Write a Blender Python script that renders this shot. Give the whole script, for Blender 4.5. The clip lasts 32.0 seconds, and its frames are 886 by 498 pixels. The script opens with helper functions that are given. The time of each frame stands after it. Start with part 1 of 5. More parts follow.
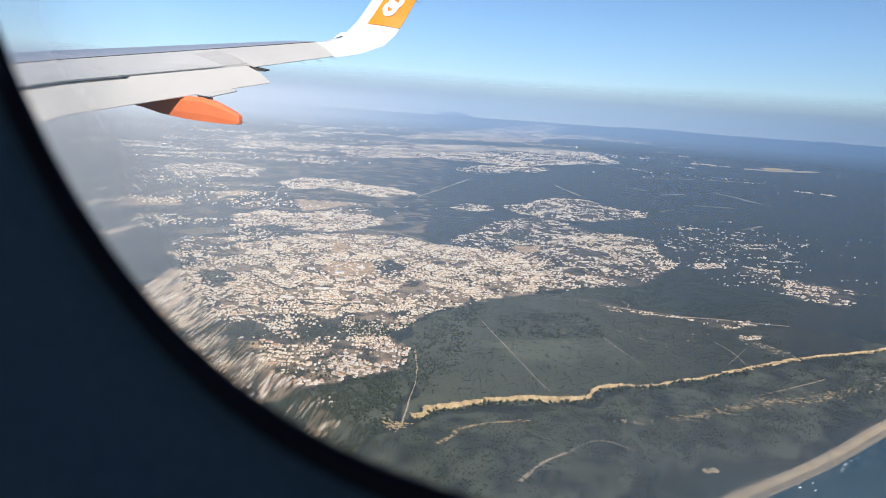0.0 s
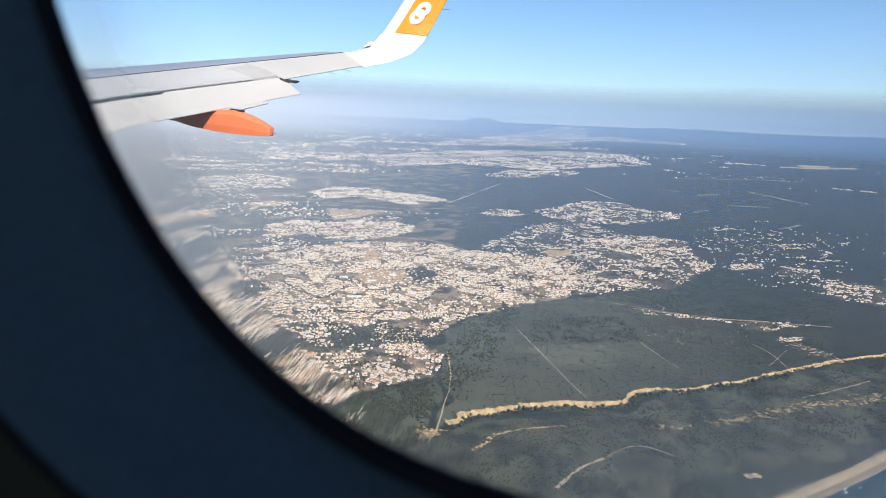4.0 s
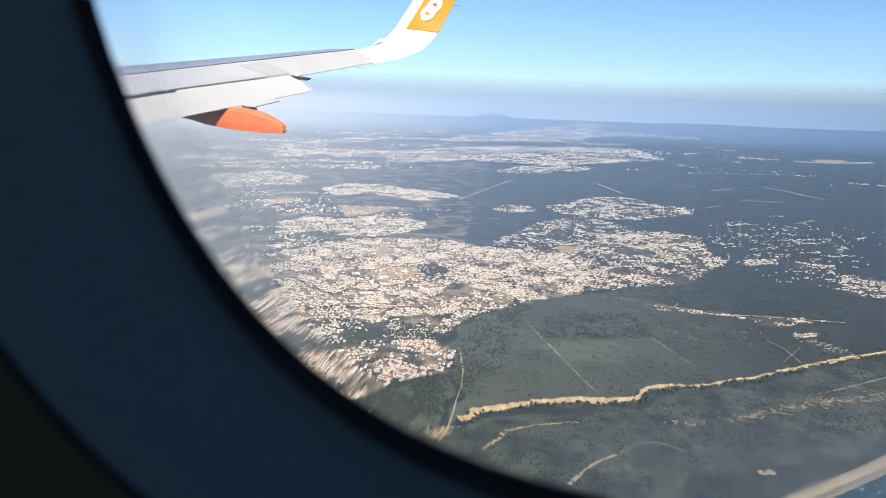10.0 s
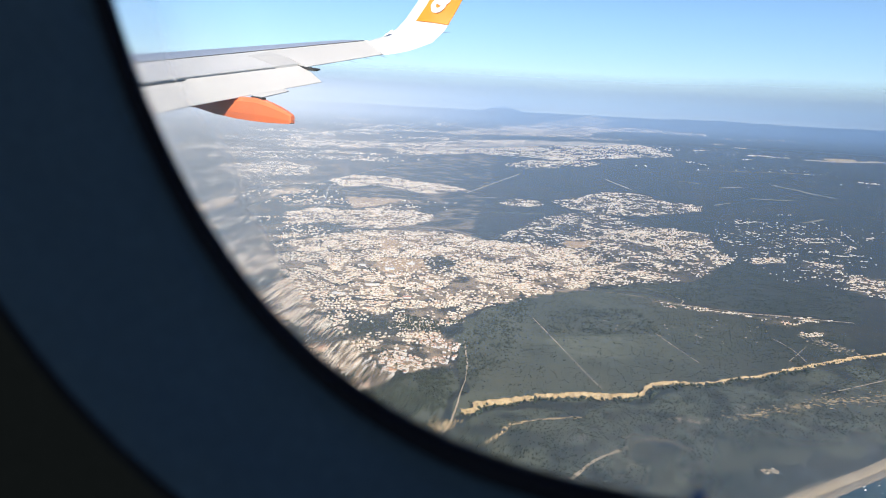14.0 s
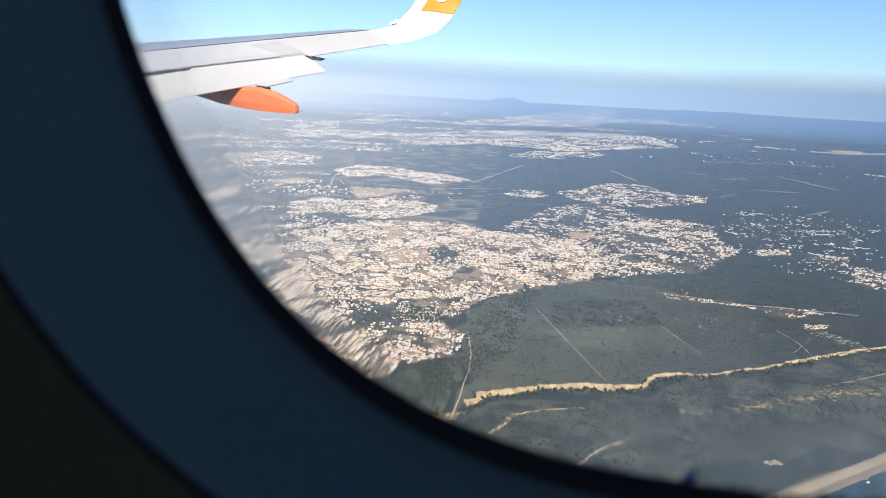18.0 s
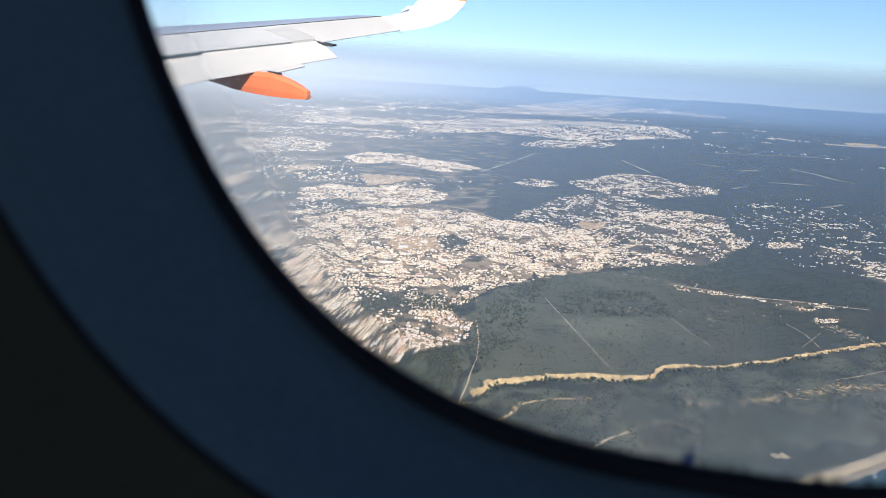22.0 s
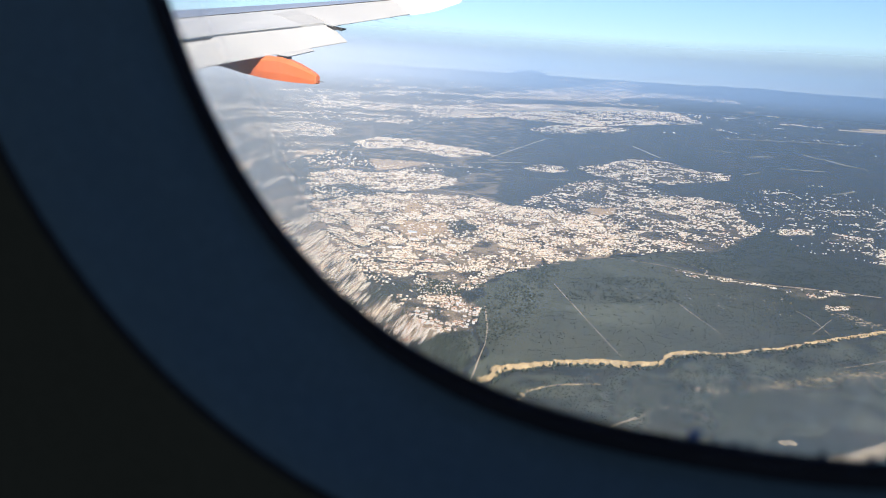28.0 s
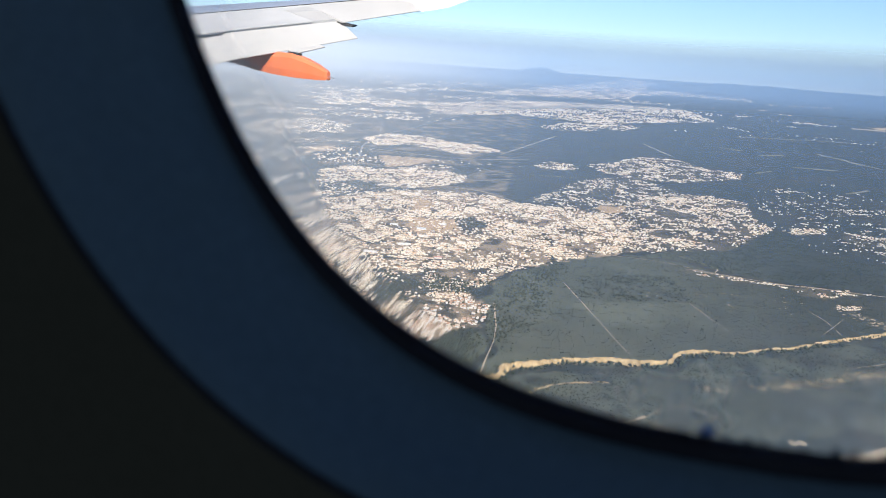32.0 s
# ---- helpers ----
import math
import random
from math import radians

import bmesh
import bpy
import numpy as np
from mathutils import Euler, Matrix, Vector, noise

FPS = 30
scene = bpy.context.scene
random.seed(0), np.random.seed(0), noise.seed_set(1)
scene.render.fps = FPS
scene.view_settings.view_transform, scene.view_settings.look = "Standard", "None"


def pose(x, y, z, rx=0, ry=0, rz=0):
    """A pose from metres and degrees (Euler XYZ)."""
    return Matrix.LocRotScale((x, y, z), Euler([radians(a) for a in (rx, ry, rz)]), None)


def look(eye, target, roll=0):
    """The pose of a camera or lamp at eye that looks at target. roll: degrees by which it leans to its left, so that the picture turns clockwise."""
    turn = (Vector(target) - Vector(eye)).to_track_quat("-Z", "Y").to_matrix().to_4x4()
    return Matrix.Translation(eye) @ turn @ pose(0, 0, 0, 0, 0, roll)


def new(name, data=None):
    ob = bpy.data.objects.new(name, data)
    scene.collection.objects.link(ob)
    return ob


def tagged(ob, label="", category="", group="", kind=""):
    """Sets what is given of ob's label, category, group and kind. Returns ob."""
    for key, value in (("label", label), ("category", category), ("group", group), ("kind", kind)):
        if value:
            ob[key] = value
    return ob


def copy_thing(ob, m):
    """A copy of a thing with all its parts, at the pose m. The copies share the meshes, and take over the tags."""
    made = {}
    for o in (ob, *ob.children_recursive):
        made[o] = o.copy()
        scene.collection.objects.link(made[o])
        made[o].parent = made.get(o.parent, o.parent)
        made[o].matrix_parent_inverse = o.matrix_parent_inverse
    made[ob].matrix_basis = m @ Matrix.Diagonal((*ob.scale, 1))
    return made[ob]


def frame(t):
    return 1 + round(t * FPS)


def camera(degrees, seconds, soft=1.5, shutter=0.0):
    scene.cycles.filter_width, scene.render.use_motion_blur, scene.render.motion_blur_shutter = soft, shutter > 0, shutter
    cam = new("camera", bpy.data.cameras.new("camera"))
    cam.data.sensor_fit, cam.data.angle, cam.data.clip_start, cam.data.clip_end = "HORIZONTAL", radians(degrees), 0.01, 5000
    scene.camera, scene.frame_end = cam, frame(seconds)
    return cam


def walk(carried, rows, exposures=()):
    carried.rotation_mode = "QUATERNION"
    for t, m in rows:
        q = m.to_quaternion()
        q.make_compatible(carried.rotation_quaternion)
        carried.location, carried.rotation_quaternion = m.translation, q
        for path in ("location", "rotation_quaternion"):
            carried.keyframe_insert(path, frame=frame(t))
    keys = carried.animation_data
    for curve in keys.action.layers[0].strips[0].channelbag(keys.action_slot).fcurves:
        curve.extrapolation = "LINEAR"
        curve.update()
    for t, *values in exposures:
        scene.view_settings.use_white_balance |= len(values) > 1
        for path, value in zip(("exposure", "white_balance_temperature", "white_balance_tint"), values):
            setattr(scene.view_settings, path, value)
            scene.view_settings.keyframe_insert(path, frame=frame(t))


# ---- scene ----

# The cabin stands still beside its window; the eye moves by a few centimetres in front of the pane.
# Lengths in the aircraft are true; the country below is laid out at about 1 to 7.5 to keep it in reach of the lens.
ALT = 122.3
ROWS = [
    (0.0, 0.0033, 0.0127, -0.0033, 6.74, -10.98, 4.09),
    (0.5, 0.0030, 0.0120, -0.0031, 9.01, -10.99, 3.79),
    (1.0, 0.0027, 0.0113, -0.0029, 8.28, -10.66, 3.03),
    (1.5, 0.0024, 0.0105, -0.0027, 7.69, -12.14, 2.59),
    (2.0, 0.0021, 0.0098, -0.0026, 8.75, -11.19, 2.10),
    (2.5, 0.0018, 0.0091, -0.0024, 8.72, -10.92, 1.80),
    (4.5, 0.0006, 0.0062, -0.0016, 9.65, -10.59, 2.69),
    (5.0, 0.0003, 0.0055, -0.0015, 10.38, -10.93, 2.25),
    (5.5, 0.0000, 0.0048, -0.0013, 10.92, -11.25, 1.81),
    (6.0, -0.0003, 0.0041, -0.0011, 10.50, -11.08, 1.92),
    (6.5, -0.0003, 0.0038, -0.0010, 10.05, -10.77, 2.27),
    (7.0, -0.0002, 0.0035, -0.0009, 10.08, -10.87, 2.47),
    (7.5, -0.0002, 0.0032, -0.0009, 9.93, -10.97, 2.61),
    (8.0, -0.0002, 0.0029, -0.0008, 9.87, -11.19, 2.55),
    (8.5, -0.0002, 0.0026, -0.0007, 10.23, -11.24, 2.38),
    (9.0, -0.0002, 0.0024, -0.0006, 10.80, -10.77, 2.11),
    (9.5, -0.0001, 0.0021, -0.0005, 10.90, -10.59, 1.98),
    (10.0, -0.0001, 0.0018, -0.0005, 10.34, -10.97, 2.09),
    (10.5, -0.0001, 0.0015, -0.0004, 10.27, -11.37, 2.10),
    (11.0, -0.0001, 0.0012, -0.0003, 10.33, -11.43, 2.18),
    (11.5, -0.0001, 0.0009, -0.0002, 11.00, -11.25, 2.15),
    (12.0, -0.0000, 0.0007, -0.0001, 10.75, -11.25, 2.42),
    (12.5, -0.0000, 0.0004, -0.0001, 10.68, -11.59, 2.46),
    (13.0, -0.0000, 0.0001, 0.0000, 10.80, -11.78, 2.57),
    (13.5, 0.0002, -0.0002, -0.0001, 10.76, -11.59, 2.77),
    (14.0, 0.0004, -0.0005, -0.0001, 10.86, -11.56, 2.95),
    (14.5, 0.0006, -0.0008, -0.0002, 10.92, -11.55, 3.01),
    (16.5, 0.0013, -0.0019, -0.0005, 10.72, -11.88, 3.36),
    (17.0, 0.0015, -0.0022, -0.0006, 11.34, -12.15, 3.24),
    (17.5, 0.0017, -0.0025, -0.0006, 11.64, -12.40, 3.07),
    (18.0, 0.0019, -0.0027, -0.0007, 11.16, -12.36, 3.14),
    (18.5, 0.0021, -0.0030, -0.0008, 11.08, -12.42, 3.19),
    (19.0, 0.0023, -0.0033, -0.0008, 11.26, -12.47, 3.32),
    (19.5, 0.0024, -0.0037, -0.0009, 11.49, -12.59, 3.47),
    (20.0, 0.0024, -0.0041, -0.0009, 11.57, -12.60, 3.43),
    (20.5, 0.0025, -0.0044, -0.0009, 11.59, -12.76, 3.31),
    (21.0, 0.0026, -0.0048, -0.0009, 11.84, -13.32, 3.32),
    (21.5, 0.0027, -0.0052, -0.0009, 11.79, -13.40, 3.60),
    (22.0, 0.0028, -0.0056, -0.0009, 11.89, -13.38, 3.78),
    (22.5, 0.0029, -0.0060, -0.0010, 11.95, -13.51, 3.79),
    (23.0, 0.0030, -0.0063, -0.0010, 12.50, -13.49, 3.73),
    (23.5, 0.0030, -0.0067, -0.0010, 12.50, -13.56, 3.72),
    (24.0, 0.0031, -0.0071, -0.0010, 12.28, -13.74, 3.79),
    (24.5, 0.0032, -0.0075, -0.0010, 12.19, -13.92, 3.85),
    (25.0, 0.0033, -0.0078, -0.0010, 12.59, -14.14, 3.53),
    (25.5, 0.0032, -0.0079, -0.0011, 12.00, -14.20, 3.79),
    (27.5, 0.0030, -0.0080, -0.0014, 12.66, -14.65, 3.77),
    (28.0, 0.0029, -0.0081, -0.0014, 12.57, -14.62, 3.86),
    (28.5, 0.0028, -0.0081, -0.0015, 12.87, -14.69, 4.03),
    (29.0, 0.0027, -0.0081, -0.0016, 12.86, -14.88, 4.08),
    (29.5, 0.0027, -0.0082, -0.0017, 12.77, -14.93, 4.16),
    (30.0, 0.0026, -0.0082, -0.0017, 13.30, -15.01, 3.87),
    (30.5, 0.0025, -0.0082, -0.0018, 12.64, -14.72, 4.14),
    (31.0, 0.0025, -0.0083, -0.0019, 13.41, -14.58, 4.05),
    (31.5, 0.0024, -0.0083, -0.0019, 14.13, -14.86, 3.82),
    (32.0, 0.0023, -0.0084, -0.0020, 13.33, -14.92, 4.05),
]


def eye_pose(x, y, z, yaw, pitch, roll):
    a, b = radians(yaw), radians(pitch)
    ahead = Vector((-math.sin(a) * math.cos(b), math.cos(a) * math.cos(b), math.sin(b)))
    eye = Vector((x, y, ALT + z))
    return look(eye, eye + ahead * 10, roll)


cam = camera(64.93, 32.0, soft=1.0)
cam.data.dof.use_dof = True
cam.data.dof.focus_distance = 400
cam.data.dof.aperture_fstop = 13
walk(cam, [(r[0], eye_pose(*r[1:])) for r in ROWS], exposures=[(0.0, 0.22), (6.0, 0.36), (32.0, 0.47)])

# ---- light ----
SUN_EL, SUN_AZ = 40.0, 145.0          # azimuth of the sun from +y towards +x
world = bpy.data.worlds.new("sky")
scene.world = world
world.use_nodes = True
wn = world.node_tree
sky = wn.nodes.new("ShaderNodeTexSky")
sky.sky_type = "NISHITA"
sky.sun_disc = False
sky.sun_elevation = radians(SUN_EL)
sky.sun_rotation = radians(SUN_AZ)
sky.altitude = 900
sky.air_density, sky.dust_density, sky.ozone_density = 1.0, 0.05, 6.3
bg = wn.nodes["Background"]
bg.inputs["Strength"].default_value = 0.116
wn.links.new(sky.outputs[0], bg.inputs["Color"])

sun = new("sun", bpy.data.lights.new("sun", "SUN"))
sun.data.energy, sun.data.angle, sun.data.color = 5.0, radians(0.55), (1.0, 0.885, 0.72)
toward = Vector((math.sin(radians(SUN_AZ)) * math.cos(radians(SUN_EL)), math.cos(radians(SUN_AZ)) * math.cos(radians(SUN_EL)), math.sin(radians(SUN_EL))))
sun.matrix_world = look((0, 0, 400), Vector((0, 0, 400)) - toward)


# ---- materials ----
def nodes(name):
    m = bpy.data.materials.new(name)
    m.use_nodes = True
    t = m.node_tree
    return m, t, t.nodes["Principled BSDF"]


def add(t, kind, **values):
    n = t.nodes.new(kind)
    for key, value in values.items():
        n.inputs[key].default_value = value
    return n


def noise_of(t, scale, detail=4, rough=0.6, coord="Object", stretch=None):
    tc = t.nodes.new("ShaderNodeTexCoord")
    n = add(t, "ShaderNodeTexNoise", Scale=scale, Detail=detail, Roughness=rough)
    src = tc.outputs[coord]
    if stretch:
        mp = t.nodes.new("ShaderNodeMapping")
        mp.inputs["Scale"].default_value = stretch
        t.links.new(src, mp.inputs["Vector"])
        src = mp.outputs[0]
    t.links.new(src, n.inputs["Vector"])
    return n.outputs["Fac"]


def ramp(t, src, stops):
    r = t.nodes.new("ShaderNodeValToRGB")
    els = r.color_ramp.elements
    while len(els) < len(stops):
        els.new(0.5)
    for el, (p, c) in zip(els, stops):
        el.position, el.color = p, (*c, 1) if len(c) == 3 else c
    t.links.new(src, r.inputs[0])
    return r.outputs["Color"]


def mix(t, fac, a, b):
    m = t.nodes.new("ShaderNodeMix")
    m.data_type = "RGBA"
    for sock, value in ((m.inputs[0], fac), (m.inputs[6], a), (m.inputs[7], b)):
        if isinstance(value, bpy.types.NodeSocket):
            t.links.new(value, sock)
        else:
            sock.default_value = value if isinstance(value, (int, float)) else (*value, 1)
    return m.outputs[2]


def maths(t, op, a, b=0.0, clamp=False):
    m = t.nodes.new("ShaderNodeMath")
    m.operation, m.use_clamp = op, clamp
    for sock, value in ((m.inputs[0], a), (m.inputs[1], b)):
        if isinstance(value, bpy.types.NodeSocket):
            t.links.new(value, sock)
        else:
            sock.default_value = value
    return m.outputs[0]


def bump(t, p, height, strength, distance):
    b = add(t, "ShaderNodeBump", Strength=strength, Distance=distance)
    t.links.new(height, b.inputs["Height"])
    t.links.new(b.outputs[0], p.inputs["Normal"])


def surface(name, dark, light, scale, rough=0.6, metal=0.0, detail=5, stretch=None, fine=None, relief=0.0, spec=None, grit=0.78):
    """A worn surface: a slow drift between two tones and a fine grain on it."""
    m, t, p = nodes(name)
    slow = noise_of(t, scale, detail, 0.6, stretch=stretch)
    col = ramp(t, slow, [(0.3, dark), (0.7, light)])
    grain = noise_of(t, fine or scale * 9, 3, 0.7)
    g = ramp(t, grain, [(0.25, (grit, grit, grit)), (0.75, (1, 1, 1))])
    mm = t.nodes.new("ShaderNodeMix")
    mm.data_type, mm.blend_type = "RGBA", "MULTIPLY"
    mm.inputs[0].default_value = 1.0
    t.links.new(col, mm.inputs[6])
    t.links.new(g, mm.inputs[7])
    t.links.new(mm.outputs[2], p.inputs["Base Color"])
    p.inputs["Roughness"].default_value = rough
    p.inputs["Metallic"].default_value = metal
    if spec is not None:
        p.inputs["Specular IOR Level"].default_value = spec
    if relief:
        bump(t, p, grain, 0.6, relief)
    return m


M_WING = surface("wing paint", (0.53, 0.535, 0.54), (0.62, 0.625, 0.625), 0.7, 0.42, stretch=(1, 0.25, 1), fine=14, grit=0.95)
M_FLAP = surface("flap paint", (0.50, 0.50, 0.495), (0.59, 0.585, 0.575), 0.8, 0.4, stretch=(1, 0.25, 1), fine=12, grit=0.95)
M_GREYWING = surface("darker wing grey", (0.47, 0.47, 0.47), (0.54, 0.54, 0.53), 0.9, 0.45, fine=14, grit=0.95)
M_SLAT = surface("bare slat metal", (0.48, 0.52, 0.58), (0.58, 0.61, 0.66), 1.2, 0.35, 0.35, fine=20, grit=0.95)
M_WHITE = surface("white gloss paint", (0.74, 0.74, 0.74), (0.82, 0.82, 0.81), 1.1, 0.3, fine=15, grit=0.95)
M_ORANGE = surface("orange gloss paint", (0.84, 0.275, 0.015), (0.90, 0.315, 0.02), 1.5, 0.32, fine=18, grit=0.95)
M_FAIRING = surface("orange red fairing paint", (0.86, 0.21, 0.085), (0.92, 0.26, 0.11), 2.5, 0.35, fine=22, grit=0.95)
M_GAP = surface("dark flap cove", (0.035, 0.036, 0.038), (0.06, 0.06, 0.06), 3, 0.7)
M_METAL = surface("brushed metal", (0.30, 0.30, 0.31), (0.42, 0.42, 0.43), 9, 0.4, 0.8)
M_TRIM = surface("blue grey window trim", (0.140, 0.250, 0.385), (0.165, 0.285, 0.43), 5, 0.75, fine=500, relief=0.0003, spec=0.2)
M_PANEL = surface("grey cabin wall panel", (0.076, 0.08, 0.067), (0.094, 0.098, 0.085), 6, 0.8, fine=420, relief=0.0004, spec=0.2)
M_SEAL = surface("black rubber seal", (0.030, 0.034, 0.052), (0.044, 0.050, 0.072), 30, 0.85, fine=600, spec=0.1)
M_FLECK = surface("blue lint", (0.05, 0.16, 0.55), (0.08, 0.22, 0.68), 200, 0.9)
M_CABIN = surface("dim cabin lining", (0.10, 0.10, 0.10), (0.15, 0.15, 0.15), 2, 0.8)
M_SKIN = surface("white fuselage skin", (0.70, 0.70, 0.70), (0.78, 0.78, 0.78), 0.8, 0.35)


def glass():
    """Dusty outer pane: clear, with a film of dust that catches the daylight, thick where dirt has gathered along the
    lower rim; a pale veil of scattered light is painted on its forward rim.
    """
    m, t, p = nodes("dusty film with painted glare")
    t.nodes.remove(p)
    out = t.nodes["Material Output"]
    clear = add(t, "ShaderNodeBsdfTransparent", Color=(0.98, 0.985, 0.99, 1))
    dust = add(t, "ShaderNodeBsdfTranslucent", Color=(0.84, 0.745, 0.635, 1))
    geo = t.nodes.new("ShaderNodeNewGeometry")
    sep = t.nodes.new("ShaderNodeSeparateXYZ")
    t.links.new(geo.outputs["Position"], sep.inputs[0])
    low = maths(t, "MULTIPLY", maths(t, "SUBTRACT", WZ - 0.141, sep.outputs[2]), 1 / 0.022, True)
    ex = maths(t, "POWER", maths(t, "MULTIPLY", maths(t, "ABSOLUTE", maths(t, "SUBTRACT", sep.outputs[0], WX)), 1 / 0.116), 2.54)
    ez = maths(t, "POWER", maths(t, "MULTIPLY", maths(t, "ABSOLUTE", maths(t, "SUBTRACT", sep.outputs[2], WZ)), 1 / 0.17), 2.54)
    rim = ramp(t, maths(t, "ADD", ex, ez), [(0.66, (0, 0, 0)), (0.82, (0.3, 0.3, 0.3)), (0.98, (1, 1, 1))])
    # glare veil painted along the forward rim, fading out low down
    fore_glare = maths(t, "MULTIPLY", rim, maths(t, "MULTIPLY", maths(t, "SUBTRACT", WX - 0.040, sep.outputs[0]), 1 / 0.03, True))
    fore_glare = maths(t, "MULTIPLY", fore_glare, maths(t, "MULTIPLY", maths(t, "SUBTRACT", sep.outputs[2], WZ - 0.152), 1 / 0.018, True))
    aft = maths(t, "MULTIPLY", maths(t, "SUBTRACT", sep.outputs[0], WX - 0.036), 1 / 0.036, True)
    low = maths(t, "MULTIPLY", low, maths(t, "ADD", maths(t, "MULTIPLY", aft, 0.75), 0.25))
    smear = ramp(t, noise_of(t, 16, 5, 0.62), [(0.32, (0.5, 0.5, 0.5)), (0.7, (1, 1, 1))])
    streak = ramp(t, noise_of(t, 24, 4, 0.6, stretch=(1, 1, 0.12)), [(0.45, (0, 0, 0)), (0.75, (1, 1, 1))])
    spots = ramp(t, noise_of(t, 260, 3, 0.65), [(0.56, (0, 0, 0)), (0.74, (1, 1, 1))])
    fac = maths(t, "MULTIPLY", smear, maths(t, "ADD", maths(t, "MULTIPLY", low, 0.54), maths(t, "ADD", maths(t, "MULTIPLY", fore_glare, 0.58), 0.02)))
    fac = maths(t, "ADD", fac, maths(t, "MULTIPLY", streak, 0.03))
    fac = maths(t, "ADD", fac, maths(t, "MULTIPLY", maths(t, "MULTIPLY", spots, low), 0.20), True)
    ms = t.nodes.new("ShaderNodeMixShader")
    t.links.new(fac, ms.inputs[0])
    t.links.new(clear.outputs[0], ms.inputs[1])
    t.links.new(dust.outputs[0], ms.inputs[2])
    t.links.new(ms.outputs[0], out.inputs[0])
    return m


def acrylic():
    m, t, p = nodes("clear acrylic")
    t.nodes.remove(p)
    g = add(t, "ShaderNodeBsdfRefraction", Roughness=0.0, IOR=1.49)
    g.inputs["Color"].default_value = (0.985, 0.99, 0.995, 1)
    t.links.new(g.outputs[0], t.nodes["Material Output"].inputs[0])
    return m


def haze_paint():
    """Painted haze: a curtain that scatters daylight, dense low down and thinning out above the inversion, tinted by
    side.
    """
    m, t, p = nodes("painted haze")
    t.nodes.remove(p)
    out = t.nodes["Material Output"]
    clear = t.nodes.new("ShaderNodeBsdfTransparent")
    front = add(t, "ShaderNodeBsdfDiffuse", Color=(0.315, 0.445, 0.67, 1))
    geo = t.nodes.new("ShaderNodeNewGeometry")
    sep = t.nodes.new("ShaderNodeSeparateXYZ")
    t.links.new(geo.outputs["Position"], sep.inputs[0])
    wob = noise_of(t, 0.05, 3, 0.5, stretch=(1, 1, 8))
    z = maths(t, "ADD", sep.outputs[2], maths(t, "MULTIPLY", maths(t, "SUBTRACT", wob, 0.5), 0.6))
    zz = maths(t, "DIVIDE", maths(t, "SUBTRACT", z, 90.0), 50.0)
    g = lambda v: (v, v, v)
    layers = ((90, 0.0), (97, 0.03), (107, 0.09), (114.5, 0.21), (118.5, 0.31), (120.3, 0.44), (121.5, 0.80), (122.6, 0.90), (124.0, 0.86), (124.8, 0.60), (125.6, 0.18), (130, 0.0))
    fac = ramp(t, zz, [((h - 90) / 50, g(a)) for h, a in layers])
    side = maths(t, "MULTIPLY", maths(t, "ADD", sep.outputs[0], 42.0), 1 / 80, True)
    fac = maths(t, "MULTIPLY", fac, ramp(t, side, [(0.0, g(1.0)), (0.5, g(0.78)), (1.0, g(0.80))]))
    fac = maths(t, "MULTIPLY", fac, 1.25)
    # more haze painted in towards the left, paler than on the right
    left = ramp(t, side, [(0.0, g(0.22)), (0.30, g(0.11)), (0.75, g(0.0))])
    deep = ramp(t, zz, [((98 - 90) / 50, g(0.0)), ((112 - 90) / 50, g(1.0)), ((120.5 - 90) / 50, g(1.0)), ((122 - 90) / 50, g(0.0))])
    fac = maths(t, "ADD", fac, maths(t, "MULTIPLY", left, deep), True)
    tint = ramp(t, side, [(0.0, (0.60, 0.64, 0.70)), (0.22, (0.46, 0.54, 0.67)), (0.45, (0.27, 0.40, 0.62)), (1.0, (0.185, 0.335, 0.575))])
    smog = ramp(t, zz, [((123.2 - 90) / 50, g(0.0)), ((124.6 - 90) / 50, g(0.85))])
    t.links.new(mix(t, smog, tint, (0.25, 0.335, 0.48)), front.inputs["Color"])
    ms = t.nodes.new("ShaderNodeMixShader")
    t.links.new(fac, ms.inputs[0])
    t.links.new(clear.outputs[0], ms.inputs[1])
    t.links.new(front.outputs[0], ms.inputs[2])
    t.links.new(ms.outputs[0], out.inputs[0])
    return m


WX, WY, WZ = 0.0255, 0.111, ALT + 0.1056     # middle of the window
M_GLASS = glass()
M_ACRYLIC = acrylic()
M_HAZE = haze_paint()


